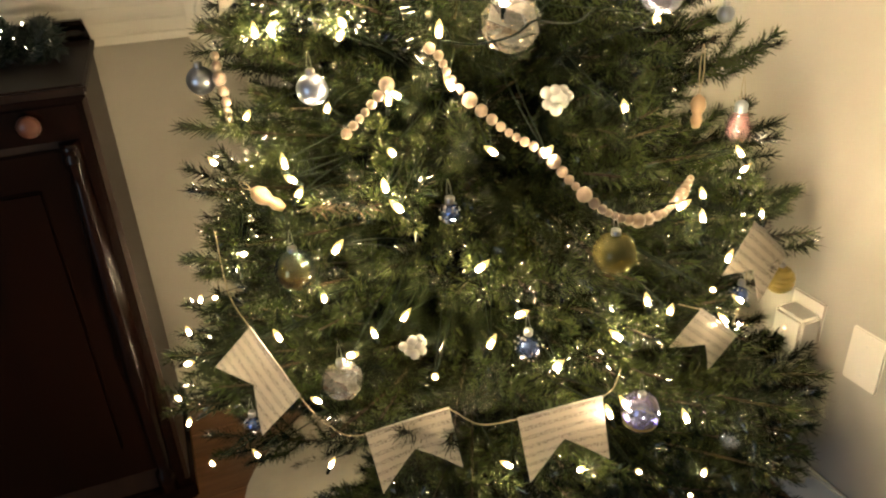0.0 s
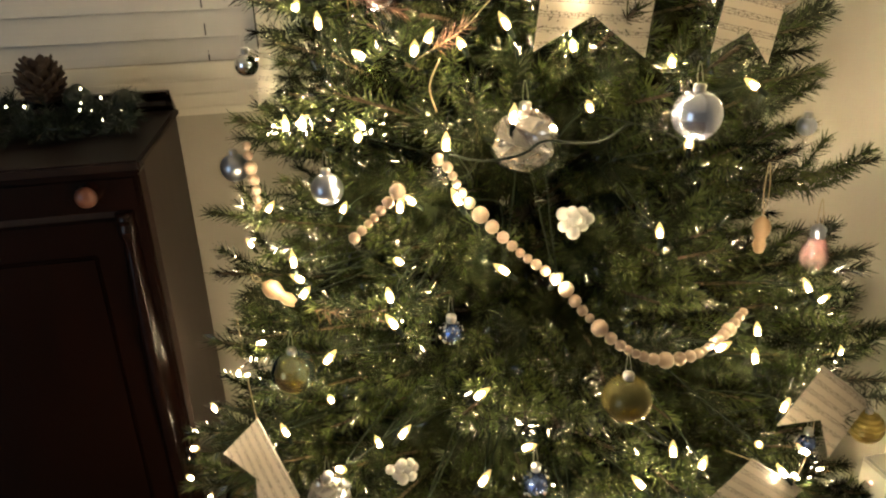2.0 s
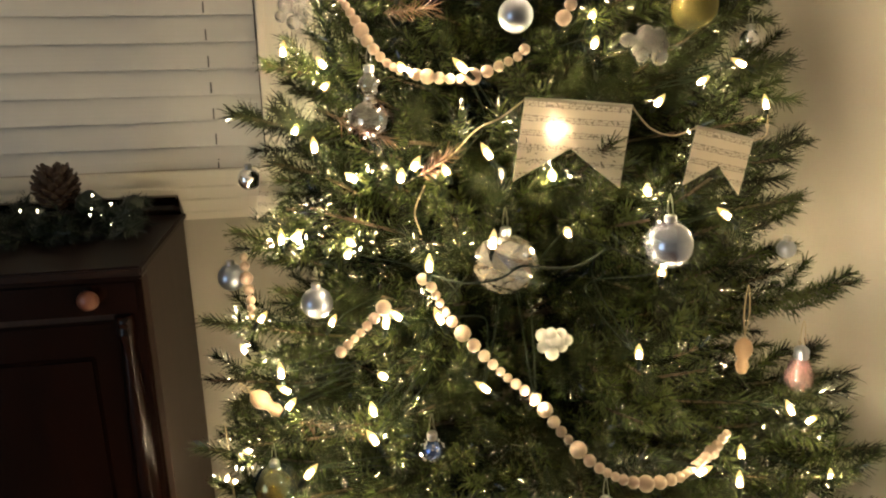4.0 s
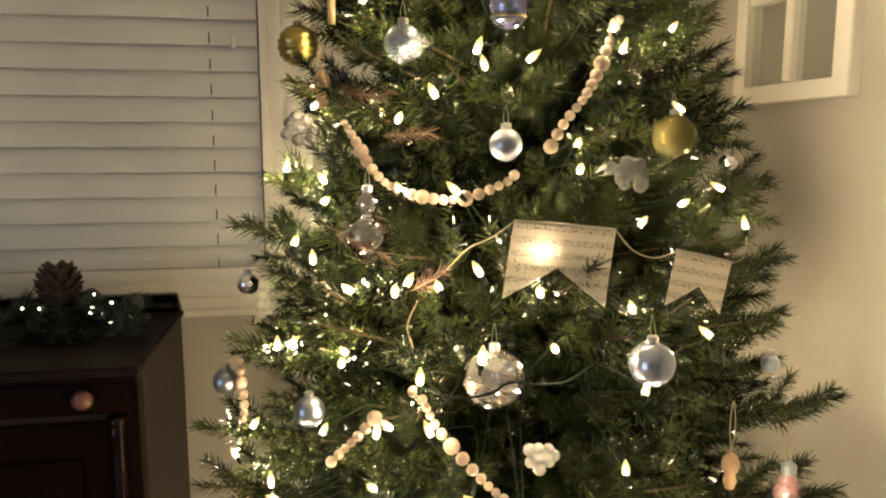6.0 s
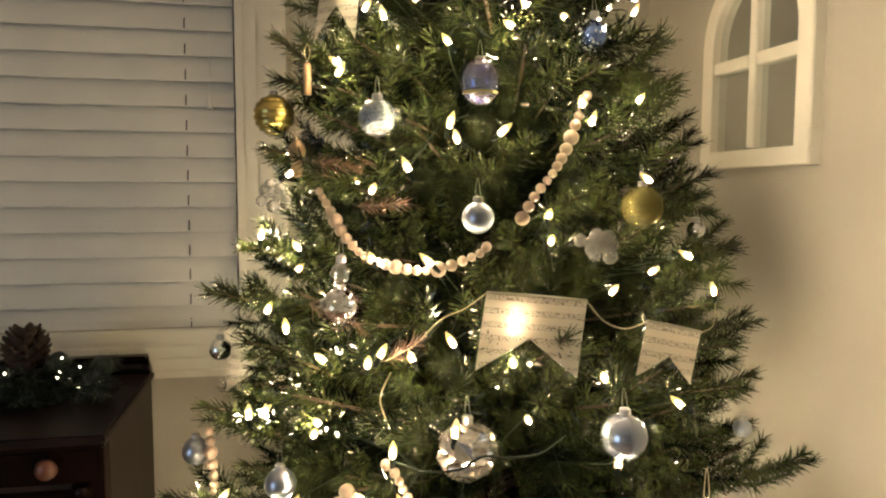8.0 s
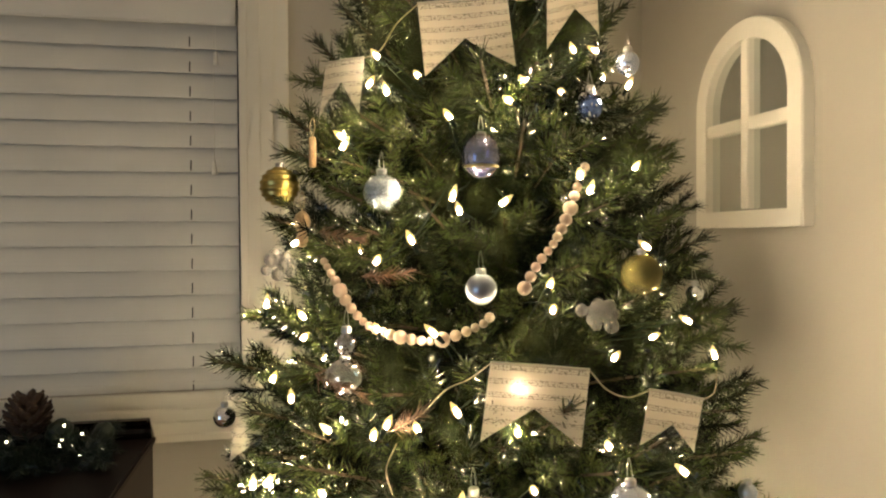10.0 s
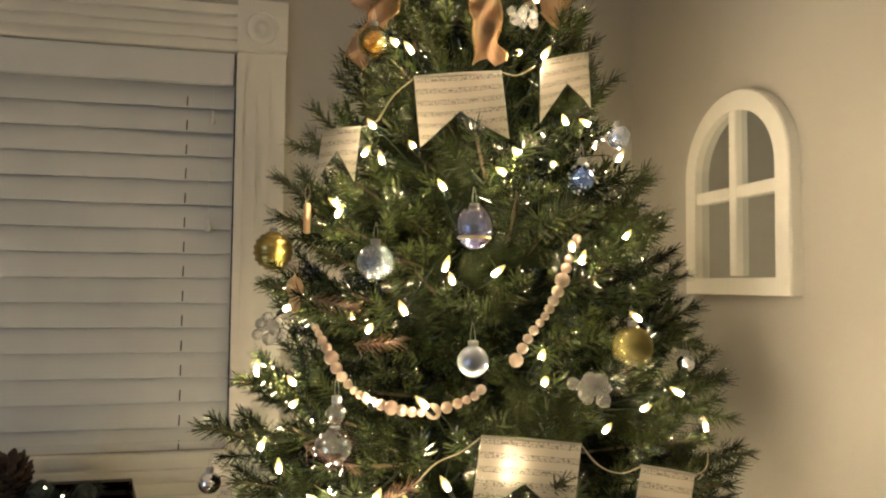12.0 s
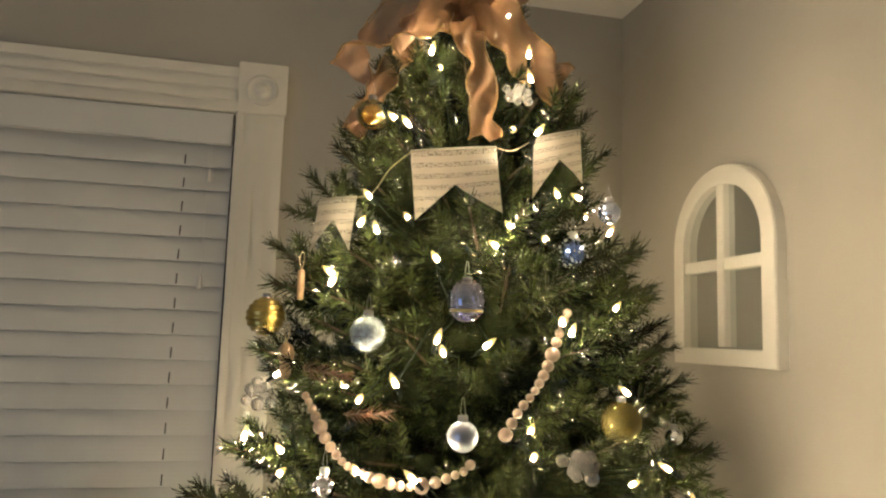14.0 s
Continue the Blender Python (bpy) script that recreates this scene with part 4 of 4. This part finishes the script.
SKIN = {"silver": SILVER, "silver_glitter": SILVER_GLITTER, "ribbed_gold": GOLD, "pearl": PEARL, "mirror_ball": SILVER_BRIGHT, "amber": AMBER, "gold_glitter": GOLD_GLITTER, "globe": CLEAR, "finial": CLEAR}


bm = bmesh.new()
bmesh.ops.create_icosphere(bm, subdivisions=1, radius=1.0)
SPARK = mesh_of("bead", bm, SILVER_BRIGHT)


def ornament(kind, place, r, index):
    ob = empty("ornament", place, LABELS[kind], "ornament", "ornaments on the tree")
    rng = random.Random(index)
    x, y, z = place
    bm = bmesh.new()
    if kind == "crystal":
        sides, rings = 9, []
        for k in range(1, 6):
            a = math.pi * k / 6
            rings.append([bm.verts.new((x + 1.06 * r * math.sin(a) * math.cos(2 * math.pi * (i + 0.5 * (k % 2)) / sides), y + r * math.sin(a) * math.sin(2 * math.pi * (i + 0.5 * (k % 2)) / sides), z + r * math.cos(a))) for i in range(sides)])
        ends = bm.verts.new((x, y, z + 0.99 * r)), bm.verts.new((x, y, z - 0.99 * r))
        for k, (ra, rb) in enumerate(zip(rings, rings[1:])):
            for i in range(sides):
                j = (i + 1) % sides
                if k % 2:
                    bm.faces.new((ra[i], rb[j], rb[i]))
                    bm.faces.new((ra[i], ra[j], rb[j]))
                else:
                    bm.faces.new((ra[i], ra[j], rb[i]))
                    bm.faces.new((ra[j], rb[j], rb[i]))
        for i in range(sides):
            j = (i + 1) % sides
            bm.faces.new((ends[0], rings[0][j], rings[0][i]))
            bm.faces.new((ends[1], rings[-1][i], rings[-1][j]))
        bmesh.ops.recalc_face_normals(bm, faces=bm.faces)
        bmesh.ops.rotate(bm, verts=bm.verts, cent=place, matrix=Euler((0.2, 0.25, 0.3)).to_matrix())
        part("faceted_ball", bm, CRYSTAL, ob)
    elif kind == "foil_jewel":
        bmesh.ops.create_icosphere(bm, subdivisions=2, radius=r * 0.68, matrix=Matrix.Translation(place))
        part("core", bm, BLUE, ob)
        for k in range(34):
            d = Vector((rng.gauss(0, 1), rng.gauss(0, 1), rng.gauss(0, 1))).normalized()
            q = new("bead", SPARK)
            q.parent, q.matrix_parent_inverse = ob, ob.matrix_basis.inverted()
            q.matrix_basis = Matrix.Translation(Vector(place) + d * r * 0.85) @ Matrix.Diagonal((*[r * rng.uniform(0.06, 0.13)] * 3, 1))
    elif kind == "ribbed_gold":
        prof = []
        for k in range(37):
            a = math.pi * k / 36
            w = r * (1 + 0.030 * (1 if k % 4 < 2 else -1))
            prof.append((max(0.0004, w * math.sin(a)), -w * math.cos(a)))
        lathe(bm, place, prof, 28)
        part("ball", bm, GOLD, ob, smooth=True)
    elif kind == "finial":
        lathe(bm, (x, y, z), [(0.0005, -0.034), (0.012, -0.032), (0.026, -0.022), (0.031, -0.008), (0.030, 0.002), (0.022, 0.012), (0.010, 0.018), (0.006, 0.022), (0.012, 0.028), (0.016, 0.036), (0.015, 0.044), (0.008, 0.051), (0.005, 0.056), (0.0005, 0.064)], 28)
        part("glass", bm, CLEAR, ob, smooth=True)
        bm = lathe(bmesh.new(), (x, y, z + 0.022), [(0.0062, -0.003), (0.0085, -0.001), (0.0085, 0.001), (0.0062, 0.003)], 20)
        part("collar", bm, SILVER_BRIGHT, ob, "thin silver collar", smooth=True)
    elif kind == "globe":
        ball(bm, place, r, 28, 1.18)
        part("glass", bm, IRIDESCENT, ob, smooth=True)
        bm = lathe(bmesh.new(), (x, y, z - r * 0.55), [(r * 0.86, -0.002), (r * 0.90, 0.0), (r * 0.86, 0.002)], 24)
        part("band", bm, GOLD, ob, "thin gold band", smooth=True)
    else:
        ball(bm, place, r, 28)
        part("ball", bm, SKIN[kind], ob, smooth=True)
    cap_and_loop(ob, place, r if kind != "finial" else 0.058)
    return ob


for i, (kind, place, r) in enumerate(ORNAMENTS):
    ornament(kind, place, r, i)


def bead_cluster(place, r, seed, skin, look_of):
    """A loose flower-like knot of frosted beads."""
    c = empty("beaded_flower", place, "cluster of " + look_of + " beads like a small flower", "ornament", "beaded flowers on the tree")
    rng = random.Random(seed)
    centre = Vector(place)
    for k in range(11):
        a = 2 * math.pi * k / 7
        off = Vector((math.cos(a) * rng.uniform(0.7, 1.25), rng.uniform(-0.4, 0.4), math.sin(a) * rng.uniform(0.5, 0.95))) * r * (rng.uniform(0.6, 0.95) if k < 7 else rng.uniform(0.1, 0.5))
        bm = bmesh.new()
        ball(bm, centre + off, r * rng.uniform(0.30, 0.42), 12)
        part("bead", bm, skin, c, smooth=True)


for i, (place, r) in enumerate(CLUSTERS):
    bead_cluster(place, r, i, *((FROST, "frosted white") if i < 2 else (CLEAR_BEAD, "clear glass")))


BEAD_MESHES = {}


def bead_mesh(step):
    if step not in BEAD_MESHES:
        bm = bmesh.new()
        ball(bm, (0, 0, 0), 0.0058 + 0.0010 * step, 14)
        BEAD_MESHES[step] = mesh_of("bead", bm, BEADWOOD, True)
    return BEAD_MESHES[step]


SIZES = [5, 2, 1, 0, 0, 1, 2, 5, 3, 2, 1, 0, 0, 1, 1, 2, 4, 2, 1, 0]


def bead_garland(places, start):
    g = empty("bead_garland", places[0], "swag of round natural wooden beads on the tree", "garland", "bead garlands on the tree")
    line = smooth_line(places, 40)
    part("cord", cord(bmesh.new(), places, 0.0008, 4), TWINE, g)
    k, gap = start, 0.0
    prev, used, need = line[0], 0.0, 0.0
    for q in line[1:]:
        used += (q - prev).length
        prev = q
        r = 0.0058 + 0.0010 * SIZES[k % len(SIZES)]
        if used >= need + r:
            b = new("bead", bead_mesh(SIZES[k % len(SIZES)]))
            b.parent, b.matrix_parent_inverse, b.matrix_basis = g, g.matrix_basis.inverted(), Matrix.Translation(q)
            need, used = r, 0.0
            k += 1


for i, places in enumerate(BEADS):
    bead_garland(places, (1, 0, 3, 2, 5)[i])


def flag_mesh(a, b, drop, notch, seed):
    """A swallow-tailed paper flag folded over its string, slightly curled."""
    a, b, drop = Vector(a), Vector(b), Vector(drop)
    rng = random.Random(seed)
    bm = bmesh.new()
    uv = bm.loops.layers.uv.new("flat")
    nu, nv = 16, 10
    normal = (b - a).cross(drop).normalized()
    w, h = (b - a).length, drop.length
    bend, ph = rng.uniform(-0.008, 0.008), rng.uniform(0, 6)
    grid = {}
    for i in range(nu + 1):
        u = i / nu
        depth = 1 - notch * (1 - abs(2 * u - 1))
        for j in range(nv + 1):
            v = j / nv * depth
            p = a.lerp(b, u) + v * drop + normal * (bend * math.sin(math.pi * u) * (0.3 + v) + 0.004 * v * math.sin(5 * u + ph))
            grid[i, j] = (bm.verts.new(p), (u * w, v * h))
    for i in range(nu):
        for j in range(nv):
            ring = [grid[i, j], grid[i + 1, j], grid[i + 1, j + 1], grid[i, j + 1]]
            f = bm.faces.new([g[0] for g in ring])
            for loop, g in zip(f.loops, ring):
                loop[uv].uv = g[1]
    bmesh.ops.solidify(bm, geom=list(bm.faces), thickness=0.0006)
    return bm


def bunting(indices, strings, where):
    b = empty("sheet_music_bunting", FLAGS[indices[0]][0], "bunting of aged sheet-music paper flags on twine " + where, "bunting", "paper buntings on the tree")
    for i in indices:
        fl = part("flag", flag_mesh(*FLAGS[i], i), PAPER, b, "swallow-tailed flag cut from printed sheet music")
        p, q = Vector(FLAGS[i][0]), Vector(FLAGS[i][1])
        bm = cord(bmesh.new(), [p + Vector((0, 0, 0.001)), p.lerp(q, 0.5) + Vector((0, -0.001, 0.002)), q + Vector((0, 0, 0.001))], 0.0022, 6)
        part("hem", bm, PAPER, fl)
    for line in strings:
        part("twine", cord(bmesh.new(), line, 0.0008, 5), TWINE, b, "thin jute twine")


bunting([10, 0, 1], [[(0.188, 1.145, 1.218), (0.27, 1.06, 1.19), (0.300, 0.90, 1.232)], [(0.422, 0.846, 1.327), (0.395, 0.855, 1.306), (0.367, 0.87, 1.290), (0.334, 0.88, 1.256), (0.300, 0.90, 1.232)],
                 [(0.553, 0.830, 1.315), (0.575, 0.825, 1.290), (0.600, 0.815, 1.281), (0.626, 0.807, 1.290)],
                 [(0.717, 0.830, 1.268), (0.76, 0.87, 1.27), (0.80, 0.93, 1.29)], [(0.300, 0.86, 1.226), (0.286, 0.855, 1.195), (0.293, 0.855, 1.165)]], "across the middle")
bunting([3, 2, 4], [[(0.281, 1.05, 1.766), (0.300, 1.0, 1.767), (0.321, 0.98, 1.80), (0.350, 0.968, 1.826)], [(0.488, 0.981, 1.848), (0.515, 0.98, 1.846), (0.546, 0.97, 1.864)]], "near the top")
bunting([7, 6, 5], [[(-0.007, 1.1, 0.803), (-0.005, 1.1, 0.685), (0.013, 1.0, 0.67)], [(0.066, 0.93, 0.563), (0.081, 0.88, 0.557), (0.105, 0.80, 0.574), (0.131, 0.76, 0.595)],
                    [(0.249, 0.73, 0.624), (0.293, 0.72, 0.587), (0.348, 0.708, 0.586)], [(0.476, 0.683, 0.602), (0.500, 0.69, 0.607), (0.525, 0.71, 0.62)]], "low on the tree")
bunting([9, 8], [[(0.840, 0.82, 0.52), (0.86, 0.82, 0.6), (0.839, 0.80, 0.762)], [(0.731, 0.78, 0.632), (0.70, 0.80, 0.64)]], "beside the wall")


# ---- other small hangers ----
def turned_hanger(place, profile, mat, label, loop, seg=16):
    h = empty("hanging_ornament", place, label, "ornament", "small hangers on the tree")
    part("body", lathe(bmesh.new(), place, profile, seg), mat, h, smooth=True)
    top = Vector(place) + Vector((0, 0, profile[-1][1]))
    part("loop", cord(bmesh.new(), [top, top + Vector((0.004, 0, loop * 0.5)), top + Vector((0.001, 0.004, loop)), top + Vector((-0.004, 0.001, loop * 0.5)), top], 0.0006, 5), TWINE, h)
    return h


PEG = [(0.0005, -0.036), (0.006, -0.034), (0.010, -0.022), (0.007, -0.012), (0.012, -0.002), (0.0135, 0.006), (0.010, 0.016), (0.004, 0.021), (0.0005, 0.023)]
ROD = [(0.0005, -0.024), (0.0055, -0.023), (0.006, 0.02), (0.0045, 0.024), (0.0005, 0.025)]
LAMP = [(0.0005, -0.036), (0.012, -0.033), (0.021, -0.020), (0.022, -0.008), (0.015, 0.010), (0.011, 0.020), (0.011, 0.021)]
turned_hanger((0.778, 0.90, 0.945), PEG, LIGHTWOOD, "turned wooden peg ornament hanging on twine", 0.08)
turned_hanger((0.186, 1.105, 1.513), PEG, LIGHTWOOD, "turned wooden peg ornament hanging on twine", 0.03)
turned_hanger((0.203, 1.10, 1.627), ROD, LIGHTWOOD, "slim natural wooden stick ornament", 0.03)
turned_hanger((0.069, 0.99, 0.891), PEG, LIGHTWOOD, "turned wooden peg ornament lying tilted among the needles", 0.02).rotation_euler = (0, radians(-48), 0)
lamp = turned_hanger((0.890, 0.92, 0.895), LAMP, PINK, "pink glass ornament shaped like a light bulb", 0.06, 20)
part("screw_cap", lathe(bmesh.new(), (0.890, 0.92, 0.895), [(0.0105, 0.0205), (0.0118, 0.024), (0.0105, 0.028), (0.0118, 0.032), (0.0105, 0.036), (0.004, 0.041), (0.0005, 0.042)], 18), SILVER, lamp, "ridged silver screw cap", smooth=True)
cable = part("light_cable", cord(bmesh.new(), [(0.30, 0.835, 1.118), (0.335, 0.80, 1.116), (0.372, 0.772, 1.127), (0.398, 0.768, 1.142), (0.43, 0.775, 1.136), (0.48, 0.80, 1.128), (0.53, 0.84, 1.135)], 0.0016, 6), WIRE, smooth=True)
tagged(cable, "dark green light cable looping over the branches", "cable")
for i, (a, b) in enumerate((((0.20, 0.97, 1.30), (0.265, 0.93, 1.275)), ((0.30, 0.90, 1.232), (0.335, 0.875, 1.262)), ((0.21, 1.03, 1.50), (0.27, 1.0, 1.49)), ((0.12, 0.93, 0.885), (0.20, 0.87, 0.895)), ((0.27, 1.0, 1.435), (0.33, 0.96, 1.44)))):
    verts, faces = [], []
    needles(verts, faces, a, b, 60, 0.022, 0.002, 50, True, random.Random(i))
    tagged(new("copper_sprig", needle_mesh("copper_sprig", verts, faces, COPPER)), "small rust-coloured sprig tucked between the branches", "sprig", "copper sprigs on the tree")


# ---- ribbon bow at the top ----
def ribbon_strip(line, width, twist):
    """A wired ribbon along a line, with its width direction turning slowly."""
    bm = bmesh.new()
    pts = smooth_line(line, 8)
    rows = []
    n = 6
    for i, p in enumerate(pts):
        d = (pts[min(i + 1, len(pts) - 1)] - pts[max(i - 1, 0)]).normalized()
        side = Vector(twist)
        side = (side - side.dot(d) * d).normalized()
        nrm = d.cross(side)
        rows.append([bm.verts.new(p + side * width * (k / n - 0.5) + nrm * 0.010 * math.sin(k * 1.5 + i * 0.55) + side * 0.004 * math.sin(i * 0.9 + k)) for k in range(n + 1)])
    for a, b in zip(rows, rows[1:]):
        for k in range(n):
            bm.faces.new((a[k], a[k + 1], b[k + 1], b[k]))
    edges = [[r[0].co.copy() for r in rows], [r[-1].co.copy() for r in rows]]
    bmesh.ops.solidify(bm, geom=list(bm.faces), thickness=0.0005)
    return bm, edges


def top_bow():
    b = empty("ribbon_bow", (0.46, 1.10, 2.10), "large sheer copper ribbon bow with glittered wired edges", "bow")
    k = (0.455, 1.08, 2.105)
    strips = [([k, (0.39, 1.05, 2.10), (0.335, 1.045, 2.065), (0.285, 1.05, 2.02), (0.262, 1.06, 1.968)], 0.072, (0.55, 0, 0.8)),
              ([k, (0.40, 1.03, 2.085), (0.355, 1.03, 2.04), (0.335, 1.04, 2.00)], 0.05, (0.5, 0, 0.85)),
              ([(0.37, 1.07, 2.05), (0.325, 1.08, 1.985), (0.30, 1.085, 1.93), (0.272, 1.10, 1.885)], 0.036, (0.8, 0.2, -0.5)),
              ([k, (0.448, 1.03, 2.05), (0.470, 1.01, 1.985), (0.466, 0.995, 1.925), (0.470, 0.98, 1.862)], 0.046, (1, 0.15, 0.1)),
              ([k, (0.50, 1.04, 2.09), (0.545, 1.04, 2.045), (0.588, 1.045, 2.005), (0.628, 1.055, 1.985)], 0.078, (0.45, 0, 0.9)),
              ([k, (0.47, 1.04, 2.15), (0.49, 1.03, 2.19), (0.46, 1.06, 2.215), k], 0.07, (1, 0.2, 0)),
              ([k, (0.41, 1.04, 2.13), (0.375, 1.04, 2.165), (0.39, 1.08, 2.20), k], 0.07, (0.6, 0.1, 0.7)),
              ([k, (0.51, 1.05, 2.14), (0.54, 1.05, 2.17), (0.51, 1.09, 2.20), k], 0.07, (-0.6, 0.1, 0.7))]
    for line, width, twist in strips:
        bm, edges = ribbon_strip(line, width, twist)
        s = part("ribbon_loop", bm, RIBBON, b, smooth=True)
        for e in edges:
            part("wired_edge", cord(bmesh.new(), e[::3] + [e[-1]], 0.0017, 5), COPPER_GLITTER, s, "glittering brown wired edge")
    bm = bmesh.new()
    ball(bm, k, 0.02, 14, 0.8)
    part("knot", bm, RIBBON, b, smooth=True)


top_bow()


# ---- garland and pine cone on the chest ----
def chest_garland():
    g = empty("chest_garland", (-0.4, 1.58, 1.022), "dark evergreen garland with tiny white fairy lights on the chest", "garland")
    rng = random.Random(8)
    verts, faces = [], []
    for k in range(260):
        x = -1.05 + 0.84 * rng.random()
        y = 1.58 + rng.uniform(-0.10, 0.10)
        z = 1.028 + rng.uniform(0.002, 0.045 if abs(x + 0.375) > 0.06 else 0.02)
        a = Vector((x, y, z))
        d = Vector((rng.uniform(-1, 1), rng.uniform(-1, 0.7), rng.uniform(-0.2, 0.6))).normalized()
        b = a + d * rng.uniform(0.035, 0.07)
        b.z = max(b.z, 1.030)
        b.x = min(b.x, -0.20)
        needles(verts, faces, a, b, 50, 0.024, 0.0026, 60, True, rng)
    fol = new("foliage", needle_mesh("foliage", [Vector((v.x, v.y, max(v.z, 1.0245))) for v in verts], faces, NEEDLE_DARK))
    fol.parent, fol.matrix_parent_inverse = g, g.matrix_basis.inverted()
    me = mesh_of("fairy_light", lathe(bmesh.new(), (0, 0, 0), [(0.0002, -0.0026), (0.0018, -0.0012), (0.0018, 0.0012), (0.0002, 0.0026)], 8), LIT_SMALL, True)
    for x, y, z in ((-0.424, 1.52, 1.092), (-0.392, 1.52, 1.09), (-0.285, 1.52, 1.117), (-0.29, 1.52, 1.089), (-0.295, 1.52, 1.077), (-0.273, 1.52, 1.075),
                    (-0.252, 1.52, 1.098), (-0.257, 1.52, 1.055), (-0.219, 1.52, 1.071), (-0.213, 1.52, 1.063), (-0.50, 1.52, 1.085), (-0.56, 1.53, 1.09)):
        f = new("fairy_light", me)
        f.parent, f.matrix_parent_inverse, f.matrix_basis = g, g.matrix_basis.inverted(), Matrix.Translation((x, y, z))
    for x, y, z, r in ((-0.311, 1.575, 1.092, 0.026), (-0.235, 1.62, 1.075, 0.022), (-0.43, 1.60, 1.062, 0.022)):
        bm = bmesh.new()
        bmesh.ops.create_icosphere(bm, subdivisions=3, radius=r, matrix=Matrix.Translation((x, y, z)))
        for v in bm.verts:
            v.co += (v.co - Vector((x, y, z))) * 0.10 * math.sin(v.co.x * 190) * math.sin(v.co.z * 230)
        part("moss_ball", bm, NEEDLE_DARK, g, "dark green mossy ball")


def pine_cone():
    c = empty("pine_cone", (-0.378, 1.60, 1.07), "brown open pine cone resting in the garland", "pine cone")
    part("core", lathe(bmesh.new(), (-0.378, 1.60, 1.084), [(0.0005, -0.01), (0.02, 0.0), (0.029, 0.026), (0.021, 0.054), (0.0005, 0.070)], 14), PINECONE, c)
    bm = bmesh.new()
    bmesh.ops.create_icosphere(bm, subdivisions=1, radius=1.0, matrix=Matrix.Diagonal((0.017, 0.011, 0.0045, 1)))
    bm.transform(Matrix.Translation((0.014, 0, 0)))
    me = mesh_of("scale", bm, PINECONE)
    k = 0
    for row in range(8):
        zc = 1.084 + 0.0092 * row
        rr = 0.038 * math.sin(math.pi * (row + 1.4) / 10.5)
        n = 9 if 0 < row < 6 else 6
        for i in range(n):
            s = new("scale", me)
            a = 360 * (i + 0.5 * (row % 2)) / n
            s.parent, s.matrix_parent_inverse = c, c.matrix_basis.inverted()
            s.matrix_basis = pose(-0.378, 1.60, zc, 0, 0, a) @ Matrix.Translation((rr * 0.7, 0, 0)) @ pose(0, 0, 0, 0, -18 - 6 * row, 0)
            k += 1


chest_garland()
pine_cone()


# ---- tree skirt ----
def tree_skirt():
    bm = bmesh.new()
    rings = []
    for k, (r, h) in enumerate(((0.05, 0.05), (0.15, 0.035), (0.28, 0.014), (0.40, 0.012), (0.47, 0.008), (0.475, 0.001))):
        rings.append([bm.verts.new((AX.x - 0.10 + r * (1 + 0.05 * math.sin(5 * a)) * math.cos(a), AX.y - 0.05 + r * math.sin(a), h + (0.012 * math.sin(9 * a + r * 8) ** 2 if 0.1 < r < 0.46 else 0))) for a in [2 * math.pi * i / 72 for i in range(72)]])
    for a, b in zip(rings, rings[1:]):
        for i in range(72):
            bm.faces.new((a[i], b[i], b[(i + 1) % 72], a[(i + 1) % 72]))
    ob = part("tree_skirt", bm, CLOTH, smooth=True)
    tagged(ob, "cream woven tree skirt spread on the wooden floor", "tree skirt")


tree_skirt()


# ---- floor planks ----
def planks():
    floor = empty("floor", (0, 0, 0), "brown hardwood plank floor", "floor", kind="structure")
    w, ln = 0.083, 1.3
    me = mesh_of("plank", box(bmesh.new(), -ln / 2 + 0.0008, -w / 2 + 0.0006, -0.012, ln / 2 - 0.0008, w / 2 - 0.0006, 0.0, 0.0012), FLOORWOOD)
    j, y = 0, -0.9
    while y < Y1 - 0.02:
        x = X1 - ln / 2 - 0.45 * (j % 3)
        while x > -1.5:
            p = new("plank", me)
            p.parent, p.matrix_basis = floor, pose(x, min(y, Y1 - w / 2), 0)
            x -= ln
        y += w
        j += 1


planks()
